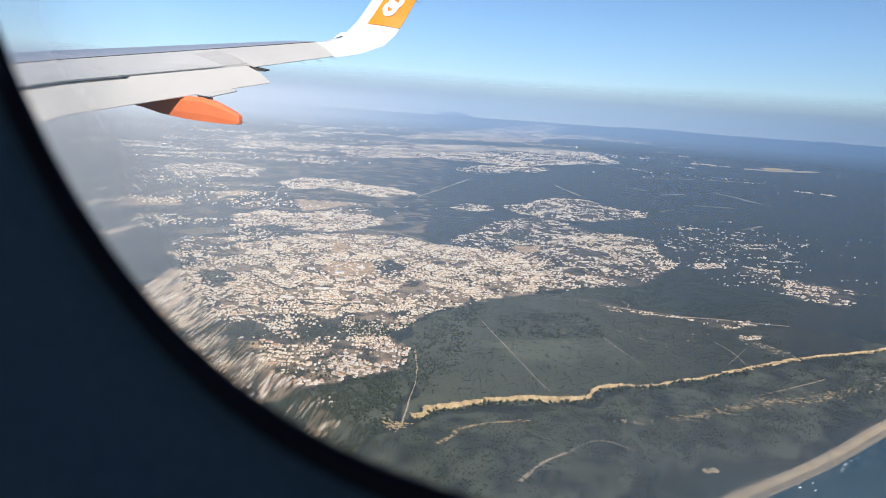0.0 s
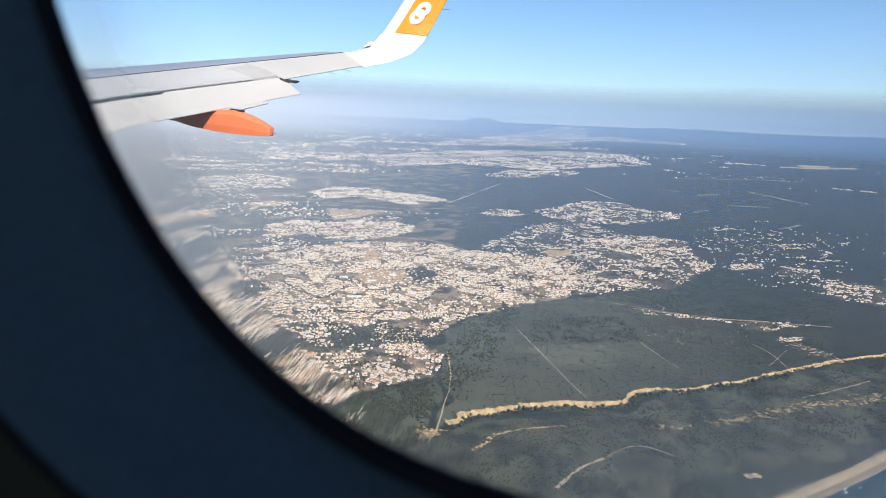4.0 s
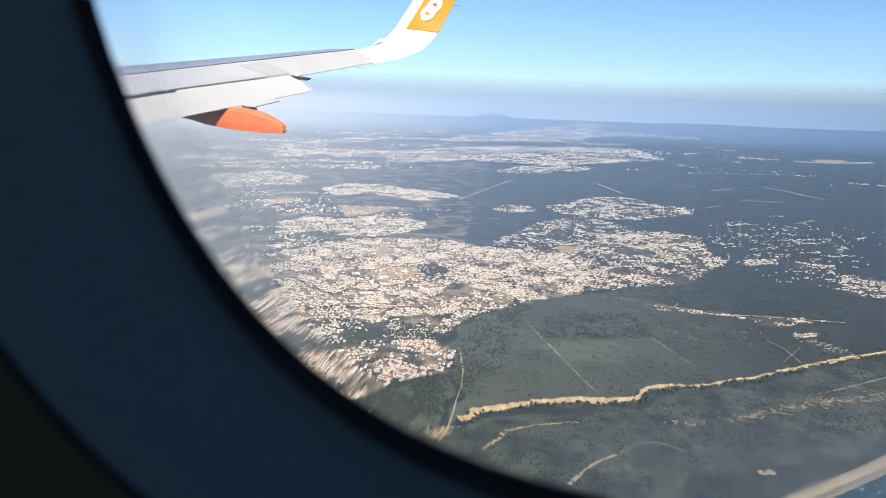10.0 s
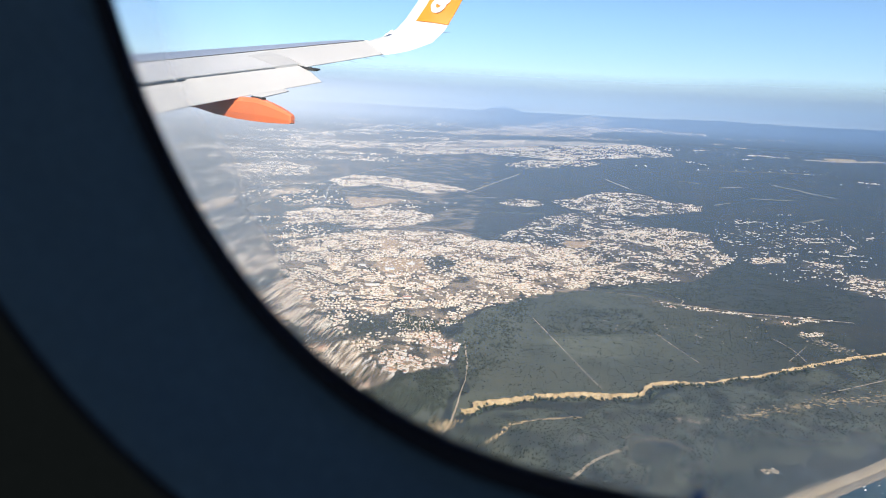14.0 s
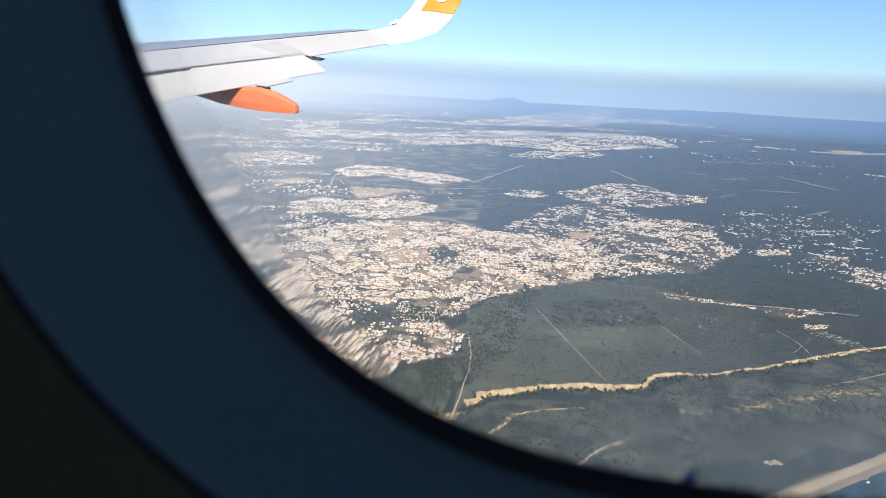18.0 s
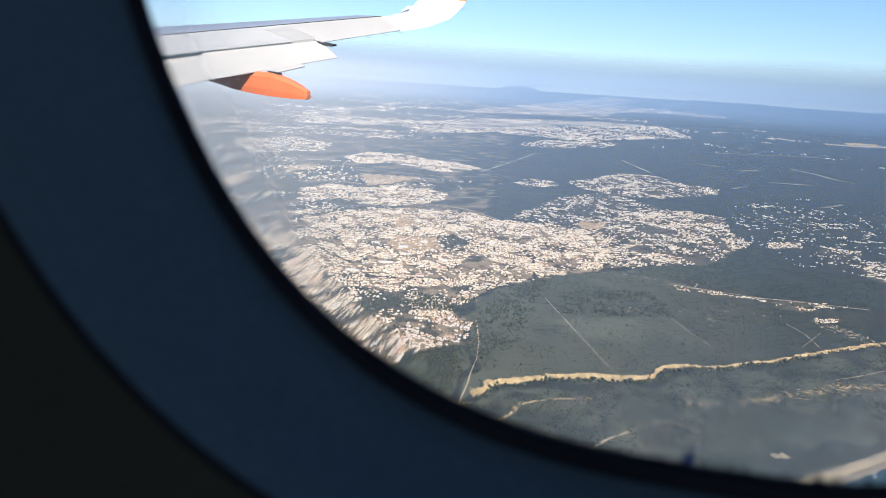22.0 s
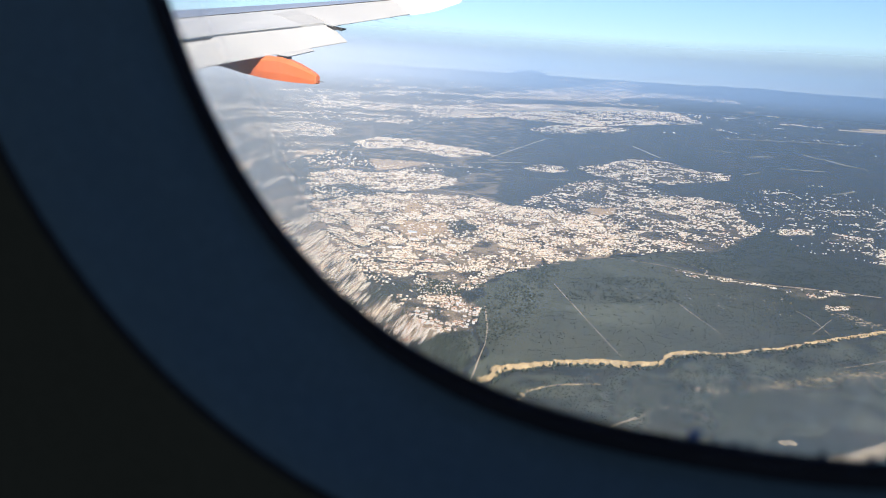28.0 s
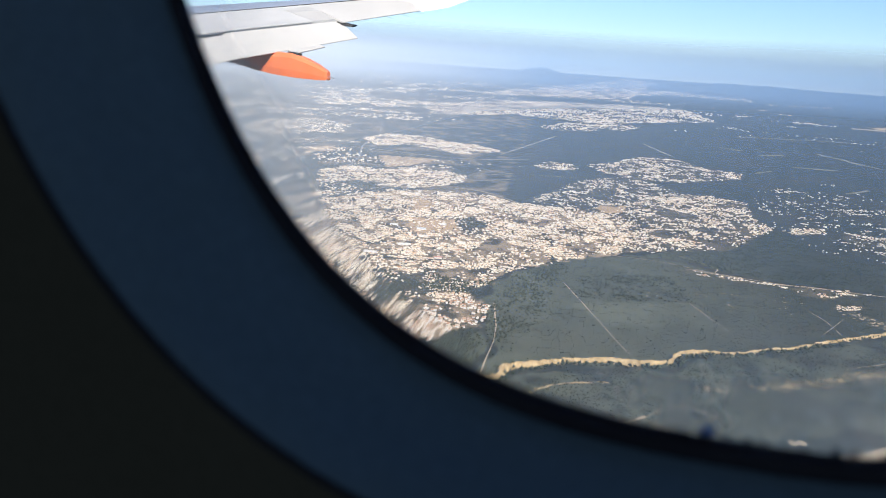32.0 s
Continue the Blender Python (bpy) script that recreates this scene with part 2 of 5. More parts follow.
def land():
    """The country's ground: pine scrub, bare town plots, sand and fields, by the land cover of the sheet."""
    m, t, p = nodes("land cover")
    big = noise_of(t, 0.012, 6, 0.62)
    mid = noise_of(t, 0.09, 5, 0.65)
    fine = noise_of(t, 0.9, 3, 0.7)
    scrub = ramp(t, mid, [(0.3, (0.021, 0.029, 0.029)), (0.5, (0.033, 0.042, 0.040)), (0.72, (0.060, 0.067, 0.060))])
    dry = ramp(t, fine, [(0.3, (0.036, 0.037, 0.031)), (0.7, (0.075, 0.070, 0.058))])
    col = mix(t, ramp(t, big, [(0.46, (0, 0, 0)), (0.66, (0.75, 0.75, 0.75))]), scrub, dry)
    tones = {"town": ((0.13, 0.10, 0.07), (0.42, 0.325, 0.225)), "sand": ((0.20, 0.17, 0.12), (0.34, 0.29, 0.21)), "field": ((0.40, 0.275, 0.155), (0.58, 0.42, 0.265)), "wood": ((0.094, 0.104, 0.074), (0.138, 0.148, 0.110))}
    for key in ("wood", "town", "field", "sand"):
        at = t.nodes.new("ShaderNodeAttribute")
        at.attribute_name = key
        own = ramp(t, fine, [(0.3, tones[key][0]), (0.7, tones[key][1])])
        col = mix(t, at.outputs["Fac"], col, own)
    t.links.new(col, p.inputs["Base Color"])
    p.inputs["Roughness"].default_value = 0.95
    p.inputs["Specular IOR Level"].default_value = 0.1
    bump(t, p, fine, 0.7, 0.5)
    return m


M_LAND = land()
M_SAND = surface("pale beach sand", (0.40, 0.32, 0.21), (0.53, 0.435, 0.30), 0.05, 0.95, fine=0.8, spec=0.1)
M_WETSAND = surface("wet sand", (0.24, 0.20, 0.14), (0.33, 0.27, 0.19), 0.08, 0.6, fine=0.9)
M_CLIFF = surface("ochre cliff sand", (0.33, 0.235, 0.125), (0.66, 0.51, 0.29), 0.35, 0.95, fine=1.6, relief=0.4, spec=0.1)
M_DIRT = surface("pale dirt track", (0.38, 0.30, 0.21), (0.52, 0.43, 0.31), 0.2, 0.95, fine=1.5, spec=0.1)
M_DRY = surface("dry heath", (0.15, 0.135, 0.10), (0.27, 0.23, 0.165), 0.05, 0.95, fine=0.4, spec=0.1)
M_ROAD = surface("grey asphalt", (0.16, 0.16, 0.16), (0.24, 0.235, 0.23), 0.2, 0.9, fine=2, spec=0.2)
M_FOAM = surface("sea foam", (0.65, 0.70, 0.72), (0.82, 0.85, 0.86), 0.4, 0.7, fine=1.5)
M_HILL = surface("wooded hills", (0.03, 0.04, 0.03), (0.06, 0.065, 0.05), 0.006, 0.95, fine=0.05, spec=0.1)


def water():
    m, t, p = nodes("open sea")
    slow = noise_of(t, 0.02, 5, 0.6)
    t.links.new(ramp(t, slow, [(0.3, (0.010, 0.040, 0.062)), (0.7, (0.016, 0.060, 0.085))]), p.inputs["Base Color"])
    p.inputs["Roughness"].default_value = 0.45
    p.inputs["Specular IOR Level"].default_value = 0.12
    bump(t, p, noise_of(t, 0.7, 4, 0.65), 0.5, 0.25)
    return m


M_SEA = water()


def scattered(name, tones, rough=0.9):
    """One tone out of a few for each loose piece."""
    m, t, p = nodes(name)
    geo = t.nodes.new("ShaderNodeNewGeometry")
    r = t.nodes.new("ShaderNodeValToRGB")
    r.color_ramp.interpolation = "CONSTANT"
    els = r.color_ramp.elements
    while len(els) < len(tones):
        els.new(0.5)
    for n, (el, c) in enumerate(zip(els, tones)):
        el.position, el.color = n / len(tones), (*c, 1)
    t.links.new(geo.outputs["Random Per Island"], r.inputs[0])
    dirt = ramp(t, noise_of(t, 1.7, 3, 0.6), [(0.3, (0.82, 0.82, 0.82)), (0.7, (1, 1, 1))])
    mm = t.nodes.new("ShaderNodeMix")
    mm.data_type, mm.blend_type = "RGBA", "MULTIPLY"
    mm.inputs[0].default_value = 1.0
    t.links.new(r.outputs["Color"], mm.inputs[6])
    t.links.new(dirt, mm.inputs[7])
    t.links.new(mm.outputs[2], p.inputs["Base Color"])
    p.inputs["Roughness"].default_value = rough
    p.inputs["Specular IOR Level"].default_value = 0.2
    return m


M_WALLS = scattered("limewashed walls", [(0.90, 0.80, 0.63), (0.90, 0.83, 0.70), (0.85, 0.71, 0.51), (0.90, 0.82, 0.68), (0.78, 0.58, 0.40)])
M_ROOFS = scattered("house roofs", [(0.62, 0.38, 0.24), (0.90, 0.80, 0.62), (0.90, 0.80, 0.64), (0.90, 0.83, 0.70), (0.86, 0.72, 0.53), (0.52, 0.29, 0.18), (0.90, 0.82, 0.67), (0.72, 0.54, 0.40), (0.38, 0.35, 0.32)])
M_LEAF = scattered("pine foliage", [(0.036, 0.048, 0.030), (0.048, 0.060, 0.038), (0.066, 0.077, 0.050), (0.042, 0.054, 0.036)])


# ---- mesh helpers ----
def mesh_of(name, verts, faces, *mats, smooth=False):
    me = bpy.data.meshes.new(name)
    me.from_pydata([tuple(v) for v in verts], [], [tuple(f) for f in faces])
    for m in mats:
        me.materials.append(m)
    if smooth:
        me.polygons.foreach_set("use_smooth", [True] * len(me.polygons))
    me.update()
    return me


def part(name, verts, faces, material, parent=None, label="", smooth=False):
    ob = new(name, mesh_of(name, verts, faces, material, smooth=smooth))
    if parent:
        ob.parent = parent
    if label:
        ob["label"] = label
    return ob


def arrays(name, v, f, mats, index=None):
    """A large mesh straight from arrays; all faces have the same number of corners."""
    me = bpy.data.meshes.new(name)
    n, k = f.shape
    me.vertices.add(len(v))
    me.vertices.foreach_set("co", np.asarray(v, np.float32).ravel())
    me.loops.add(n * k)
    me.loops.foreach_set("vertex_index", np.asarray(f, np.int32).ravel())
    me.polygons.add(n)
    me.polygons.foreach_set("loop_start", np.arange(0, n * k, k, dtype=np.int32))
    me.polygons.foreach_set("loop_total", np.full(n, k, np.int32))
    for m in mats:
        me.materials.append(m)
    if index is not None:
        me.polygons.foreach_set("material_index", np.asarray(index, np.int32))
    me.update(calc_edges=True)
    return me


# ---- the lie of the land ----
rng = np.random.default_rng(7)
SHORE = np.array([(-863, -648), (-390, -210), (-123, 39), (44, 195), (84, 230), (123, 265), (171, 314), (238, 380), (283, 427), (344, 496), (421, 579), (473, 627), (655, 786), (1110, 1104), (2202, 1641), (5200, 2600)], float)


def shore_y(x):
    return np.interp(x, SHORE[:, 0], SHORE[:, 1])


def inland(x, y):
    """Metres inland from the waterline, along the beach's normal (rough)."""
    return (y - shore_y(x)) * 0.7


def height(x, y):
    """The ground's level: flat coast, rising to the far hills, falling away under the sea."""
    d = np.hypot(x, y)
    z = np.clip((d - 2300) / 2500, 0, 1) ** 1.15 * 112
    s = inland(x, y)
    wash = np.clip(-s / 14, 0, 1)
    return np.where(s < 0, -4 * wash, z * np.clip(s / 200, 0, 1))


def inside(poly, x, y):
    poly = np.asarray(poly, float)
    hit = np.zeros(np.shape(x), bool)
    for (x0, y0), (x1, y1) in zip(poly, np.roll(poly, -1, 0)):
        if y0 == y1:
            continue
        hit ^= ((y0 > y) != (y1 > y)) & (x < (x1 - x0) * (y - y0) / (y1 - y0) + x0)
    return hit


# Districts: outline, share of built plots, house length, label.
TOWN_OLD = [(-246, 501), (-247, 551), (-230, 595), (-209, 637), (-138, 675), (-83, 646), (-31, 644), (-0, 638), (25, 569), (11, 497), (-24, 460), (-50, 424), (-63, 399), (-75, 383), (-99, 386), (-143, 378), (-172, 359), (-181, 338), (-209, 362), (-235, 392), (-245, 438)]
TOWN_EDGE = [(-72, 367), (-55, 344), (-54, 314), (-70, 299), (-87, 280), (-101, 275), (-109, 258), (-123, 260), (-141, 281), (-139, 306), (-126, 324), (-111, 335), (-89, 349)]
TOWN_SIDE = [(-181, 338), (-171, 356), (-156, 353), (-139, 325), (-128, 319), (-137, 299), (-140, 278), (-160, 298)]
TOWN_NECK = [(-99, 386), (-75, 383), (-62, 402), (-60, 383), (-71, 364), (-88, 346), (-98, 361)]
TOWN_EAST = [(-0, 638), (13, 708), (59, 796), (104, 814), (141, 789), (133, 696), (145, 663), (93, 548), (54, 527), (11, 497), (25, 569)]
TOWN_GAP = [(-79, 658), (-34, 839), (22, 909), (80, 820), (59, 788), (-0, 638), (-31, 644)]
TOWN_BACK = [(-36, 975), (41, 1147), (94, 1162), (126, 1074), (177, 1057), (165, 991), (83, 897), (34, 886), (-13, 919)]
TOWN_KNOT = [(-105, 916), (-87, 980), (-51, 971), (-47, 920), (-81, 886)]
TOWN_NORTH = [(-312, 705), (-300, 762), (-263, 756), (-228, 800), (-165, 780), (-156, 724), (-191, 658), (-225, 652), (-256, 672), (-279, 635)]
TOWN_UPPER = [(-291, 513), (-297, 570), (-268, 593), (-234, 606), (-248, 556), (-246, 501), (-250, 476)]
TOWN_STRIP = [(-388, 1039), (-380, 1132), (-324, 1148), (-265, 1104), (-216, 1096), (-162, 1034), (-208, 955), (-246, 978), (-300, 1019), (-336, 965)]
TOWN_LEFT = [(-646, 1160), (-584, 1296), (-469, 1212), (-447, 1082), (-524, 981)]
TOWN_CITY = [(-673, 1864), (-649, 2060), (-521, 2289), (-372, 2580), (-171, 2681), (38, 2776), (226, 2792), (294, 2356), (195, 2222), (-36, 1863), (-200, 1868), (-283, 1926), (-395, 1705), (-454, 1708), (-534, 1896), (-634, 1751)]
TOWN_CITY2 = [(-581, 2772), (-448, 3135), (-236, 3770), (36, 4750), (170, 4402), (20, 3051), (-184, 2904), (-316, 2843), (-479, 2715)]
TOWN_CITY3 = [(-182, 1550), (-133, 1757), (-37, 1909), (62, 1839), (-10, 1619), (-141, 1507)]
TOWN_CITY4 = [(-981, 2230), (-902, 2467), (-683, 1884), (-747, 1679)]
TOWN_FARR = [(23, 3473), (190, 3780), (455, 3642), (571, 3551), (546, 3399), (310, 3492), (47, 3308)]
HAMLET = [(112, 463), (138, 470), (167, 473), (152, 459), (135, 446), (122, 447)]
VILLAS = [(225, 627), (253, 626), (280, 610), (253, 548), (217, 551), (208, 569)]
VILLAS2 = [(203, 678), (240, 679), (226, 632), (200, 625)]
LOOSE = [(144, 836), (218, 970), (335, 867), (216, 563), (165, 575), (148, 664)]
OUTSKIRTS = [(-89, 265), (-80, 273), (-68, 260), (-66, 243), (-74, 243)]
COAST_VILLAGE = [(237, 420), (301, 492), (371, 547), (361, 518), (293, 454), (249, 412)]
TOWN_MIDDLE = [(-172, 359), (-143, 378), (-99, 386), (-98, 361), (-88, 346), (-111, 335), (-126, 324), (-139, 325), (-156, 353)]
VILLA_KNOT = [(160, 669), (191, 688), (185, 660), (156, 640)]
ROAD_HOUSES = [(54, 480), (86, 472), (117, 467), (115, 460), (84, 463), (53, 469)]
WOOD_HOUSES = [(135, 436), (154, 444), (150, 432), (134, 425)]
DISTRICTS = [
    (TOWN_MIDDLE, 0.52, 1.60, "loose pale houses and sheds on dry ground"),
    (TOWN_OLD, 1.00, 1.65, "dense white and terracotta houses of the old town"),
    (TOWN_EDGE, 1.00, 1.50, "pale house rows at the edge of the pine wood"),
    (TOWN_SIDE, 1.00, 1.50, "crowded pale houses below the town"),
    (TOWN_NECK, 0.95, 1.50, "pale houses between the town and its edge"),
    (TOWN_EAST, 0.54, 1.50, "white villas among dark garden trees"),
    (TOWN_GAP, 0.30, 1.50, "loose villas between pines behind the town"),
    (TOWN_BACK, 0.40, 1.70, "white villas in a belt of pines"),
    (TOWN_KNOT, 0.45, 1.80, "small cluster of white houses on the plain"),
    (TOWN_NORTH, 0.80, 1.80, "pale housing estate behind the town"),
    (TOWN_UPPER, 0.50, 1.70, "loose pale houses beside the ring road"),
    (TOWN_STRIP, 0.85, 2.20, "white houses in a long strip on the plain"),
    (TOWN_LEFT, 0.62, 2.60, "pale houses of a far suburb"),
    (TOWN_CITY, 0.50, 3.60, "hazy white blocks of a distant town"),
    (TOWN_CITY2, 0.42, 4.40, "white blocks of the far side of the distant town"),
    (TOWN_CITY3, 0.32, 3.40, "white houses at the foot of the distant town"),
    (TOWN_CITY4, 0.42, 4.00, "white blocks of a distant suburb"),
    (TOWN_FARR, 0.40, 5.00, "thin white line of a village near the horizon"),
    (HAMLET, 0.45, 1.30, "small hamlet along a pale road"),
    (VILLAS, 0.42, 1.50, "scattered white villas in dark woods"),
    (VILLAS2, 0.34, 1.50, "white villas in a clearing of the woods"),
    (VILLA_KNOT, 0.50, 1.50, "small knot of white villas in dark woods"),
    (ROAD_HOUSES, 0.30, 1.20, "few small houses along a pale road"),
    (WOOD_HOUSES, 0.45, 1.20, "few low houses among bare clearings"),
    (LOOSE, 0.02, 1.30, "lone white villas in dark woods"),
    (OUTSKIRTS, 1.00, 1.50, "pale houses scattered below the pines"),
    (COAST_VILLAGE, 0.7, 1.8, "low white houses of a seaside village"),
]
FRONT = TOWN_EDGE     # the plots built singly
PARKS = [[(-228, 461), (-215, 472), (-195, 448), (-197, 423), (-209, 424)],
         [(-121, 541), (-108, 557), (-88, 530), (-105, 510)],
         [(-125, 371), (-109, 382), (-99, 367), (-104, 346), (-115, 344)],
         [(-259, 647), (-239, 674), (-206, 629), (-244, 601), (-286, 595)],
         [(-156, 353), (-145, 363), (-130, 328), (-136, 316), (-145, 327)]]
FIELDS = [[(-300, 867), (-248, 885), (-224, 876), (-242, 801), (-260, 778)],
          [(-471, 761), (-414, 790), (-389, 739), (-429, 705)],
          [(-406, 879), (-382, 921), (-366, 859), (-388, 836)],
          [(-155, 530), (-120, 542), (-108, 504), (-131, 482), (-146, 495)],
          [(-175, 605), (-159, 610), (-148, 572), (-160, 560)],
          [(-145, 332), (-131, 328), (-126, 320), (-135, 313)],
          [(-10, 680), (17, 688), (11, 649), (-10, 644)]]
HILLOCK = [(x - 6, y - 5) for x, y in [(-115, 252), (-100, 266), (-83, 241), (-82, 228), (-110, 226), (-122, 240)]]
PINE_WOOD = [(-61, 398), (-50, 422), (-24, 458), (11, 492), (49, 493), (83, 473), (133, 467), (175, 461), (148, 391), (121, 371), (98, 351), (66, 330), (42, 318), (34, 305), (12, 296), (-12, 286), (-36, 268), (-43, 260), (-44, 282), (-54, 340)]
DARK_WOOD = [(11, 495), (54, 525), (93, 546), (143, 654), (165, 575), (212, 553), (181, 475), (135, 476), (84, 481), (50, 497)]
EDGE_PINES = [(-107, 258), (-101, 273), (-86, 278), (-69, 297), (-53, 311), (-47, 275), (-47, 252), (-55, 232), (-72, 227), (-91, 236)]
WOODS = [PINE_WOOD, DARK_WOOD, EDGE_PINES]
PARCELS = [([(-14, 371), (53, 402), (68, 361), (3, 348)], 1.45), ([(-50, 440), (-4, 474), (50, 403), (-14, 371)], 0.72), ([(61, 442), (114, 455), (123, 401), (69, 362)], 1.25), ([(-51, 356), (-16, 369), (2, 345), (17, 306), (-15, 289), (-39, 288)], 0.8)]     # felled and replanted blocks of the wood


def patchy(x, y, scale, seed):
    """Smooth random patches between 0 and 1."""
    table = np.random.default_rng(seed).random((64, 64))
    u, v = x / scale, y / scale
    i0, j0 = np.floor(u).astype(int), np.floor(v).astype(int)
    fu, fv = u - i0, v - j0
    fu, fv = fu * fu * (3 - 2 * fu), fv * fv * (3 - 2 * fv)
    at = lambda a, c: table[a % 64, c % 64]
    return (at(i0, j0) * (1 - fu) + at(i0 + 1, j0) * fu) * (1 - fv) + (at(i0, j0 + 1) * (1 - fu) + at(i0 + 1, j0 + 1) * fu) * fv


COAST_SCRUB = [(-43, 249), (14, 292), (88, 339), (166, 398), (266, 469), (325, 520), (288, 451), (198, 353), (128, 294), (69, 241), (-10, 180), (-80, 199)]


# ---- ground sheet ----
az = np.concatenate([np.linspace(-62, 62, 760), np.linspace(62, 298, 120)[1:-1]])
rad = np.concatenate([[0, 60, 110, 150], np.geomspace(180, 4930, 420)])
A, R = np.meshgrid(np.radians(az), rad)
gx, gy = np.sin(A) * R, np.cos(A) * R
gz = height(gx, gy)
na = len(az)
i, j = np.meshgrid(np.arange(len(rad) - 1), np.arange(na), indexing="ij")
jj = (j + 1) % na
quads = np.stack([i * na + j, (i + 1) * na + j, (i + 1) * na + jj, i * na + jj], -1).reshape(-1, 4)
me = arrays("ground", np.stack([gx, gy, gz], -1).reshape(-1, 3), quads, [M_LAND])
wx = gx + 6 * np.sin(gy / 17.0) + 4 * np.sin(gy / 5.3 + gx / 7.0)
wy = gy + 6 * np.sin(gx / 13.0) + 4 * np.cos(gx / 4.7 - gy / 9.0)
cover = {k: np.zeros(gx.shape) for k in ("town", "sand", "field", "wood")}
for poly, share, size, label in DISTRICTS:
    s = size / 2.1
    edge = inside(poly, gx + 11 * s * (patchy(gx, gy, 7 * s, 21) - 0.5), gy + 14 * s * (patchy(gx, gy, 7 * s, 22) - 0.5))
    cover["town"] = np.maximum(cover["town"], edge * min(0.95, share * 1.05) * (0.0 if size > 4.2 else 0.2 if size > 2.4 else 1.0 if share > 0.6 else 0.55) * np.clip((patchy(gx, gy, 8 * s, 5) - 0.12) * 2.2, 0.12, 1))
for poly in PARKS:
    cover["town"] = np.where(inside(poly, gx + 8 * (patchy(gx, gy, 5, 21) - 0.5), gy + 10 * (patchy(gx, gy, 5, 22) - 0.5)), 0.25 * cover["town"], cover["town"])
for poly in FIELDS + [HILLOCK]:
    cover["field"] = np.maximum(cover["field"], inside(poly, gx + 7 * (patchy(gx, gy, 6, 31) - 0.5), gy + 9 * (patchy(gx, gy, 6, 32) - 0.5)) * (0.55 + 0.45 * patchy(gx, gy, 5, 33)))
plain = (gx < -90 - (gy - 560) * 0.1) & (gy > 560) & (gy < 2600)
cover["field"] = np.maximum(cover["field"], plain * np.clip((patchy(gx, gy * 0.8, 19, 41) - 0.58) * 3.5, 0, 0.34) * (0.4 + 0.6 * patchy(gx, gy, 11, 42)))
for poly in WOODS:
    cover["wood"] = np.maximum(cover["wood"], inside(poly, wx * 0.5 + gx * 0.5, wy * 0.5 + gy * 0.5) * np.clip(0.75 - gx / 200, 0.15, 0.85))
cover["wood"] = np.maximum(cover["wood"], inside(COAST_SCRUB, wx, wy) * np.clip(patchy(gx, gy, 7, 8) * 1.2 - 0.15, 0, 0.7))
cover["wood"] *= np.clip(patchy(gx, gy, 14, 9) * 0.7 + 0.6, 0, 1)
for poly, share in PARCELS:
    cover["wood"] = np.where(inside(poly, gx + 1.5 * (patchy(gx, gy, 3, 61) - 0.5), gy), np.clip(cover["wood"] * share, 0, 1), cover["wood"])
ins = inland(gx, gy)
cover["sand"] = np.clip((6 + 2 * np.sin(gx / 11.0) - ins) / 4, 0, 1)
for key, values in cover.items():
    at = me.attributes.new(key, "FLOAT", "POINT")
    at.data.foreach_set("value", values.astype(np.float32).ravel())
ground = tagged(new("ground", me), "coastal plain of dark scrub, pale town plots and fields", "ground", kind="structure")

sea_pts = [(x, y - 0.0, -0.25) for x, y in SHORE + np.array((2.0, 4.0))] + [(5200, -5000, -0.25), (-5000, -5000, -0.25), (-5000, -4300, -0.25)]
sea = tagged(new("water", mesh_of("water", sea_pts, [range(len(sea_pts))], M_SEA)), "dark blue open sea with small waves", "sea", kind="structure")


def along(points, step):
    """Even steps along a line of points, bent smoothly (Catmull-Rom)."""
    p = np.array(points, float)
    q = np.vstack([2 * p[0] - p[1], p, 2 * p[-1] - p[-2]])
    out = []
    for k in range(1, len(q) - 2):
        n = max(2, int(np.hypot(*(q[k + 1] - q[k])) / step))
        for u in np.arange(n) / n:
            a, b, c, d = q[k - 1], q[k], q[k + 1], q[k + 2]
            out.append(0.5 * (2 * b + (c - a) * u + (2 * a - 5 * b + 4 * c - d) * u * u + (3 * b - a - 3 * c + d) * u**3))
    out.append(p[-1])
    return np.array(out)


def ribbon(name, points, width, material, label, category, rise=0.10, ragged=0.15, step=2.5, seed=1, crown=0.0, profile=None):
    """A strip laid on the ground, with uneven edges and a crown."""
    g = np.random.default_rng(seed)
    c = along(points, step)
    d = np.gradient(c, axis=0)
    n = np.stack([-d[:, 1], d[:, 0]], -1) / (np.hypot(d[:, 0], d[:, 1])[:, None] + 1e-9)
    k = len(c)
    slow = lambda: 0.45 * g.normal(size=k) + 0.9 * np.interp(np.arange(k) / 7.3, np.arange(k), g.normal(size=k))
    wl = width / 2 * (1 + ragged * slow()).clip(0.15, 3)
    wr = width / 2 * (1 + ragged * slow()).clip(0.15, 3)
    lines = [c + n * wl[:, None], c + n * (wl * 0.3)[:, None], c - n * (wr * 0.3)[:, None], c - n * wr[:, None]]
    zs = profile or [rise * 0.3, rise + crown, rise + crown * 0.6, rise * 0.3]
    v = np.concatenate([np.c_[l, height(l[:, 0], l[:, 1]) + z] for l, z in zip(lines, zs)])
    f = np.array([(r * k + s, r * k + s + 1, (r + 1) * k + s + 1, (r + 1) * k + s) for r in range(3) for s in range(k - 1)])
    return tagged(new(name, arrays(name, v, f, [material])), label, category, kind="structure")


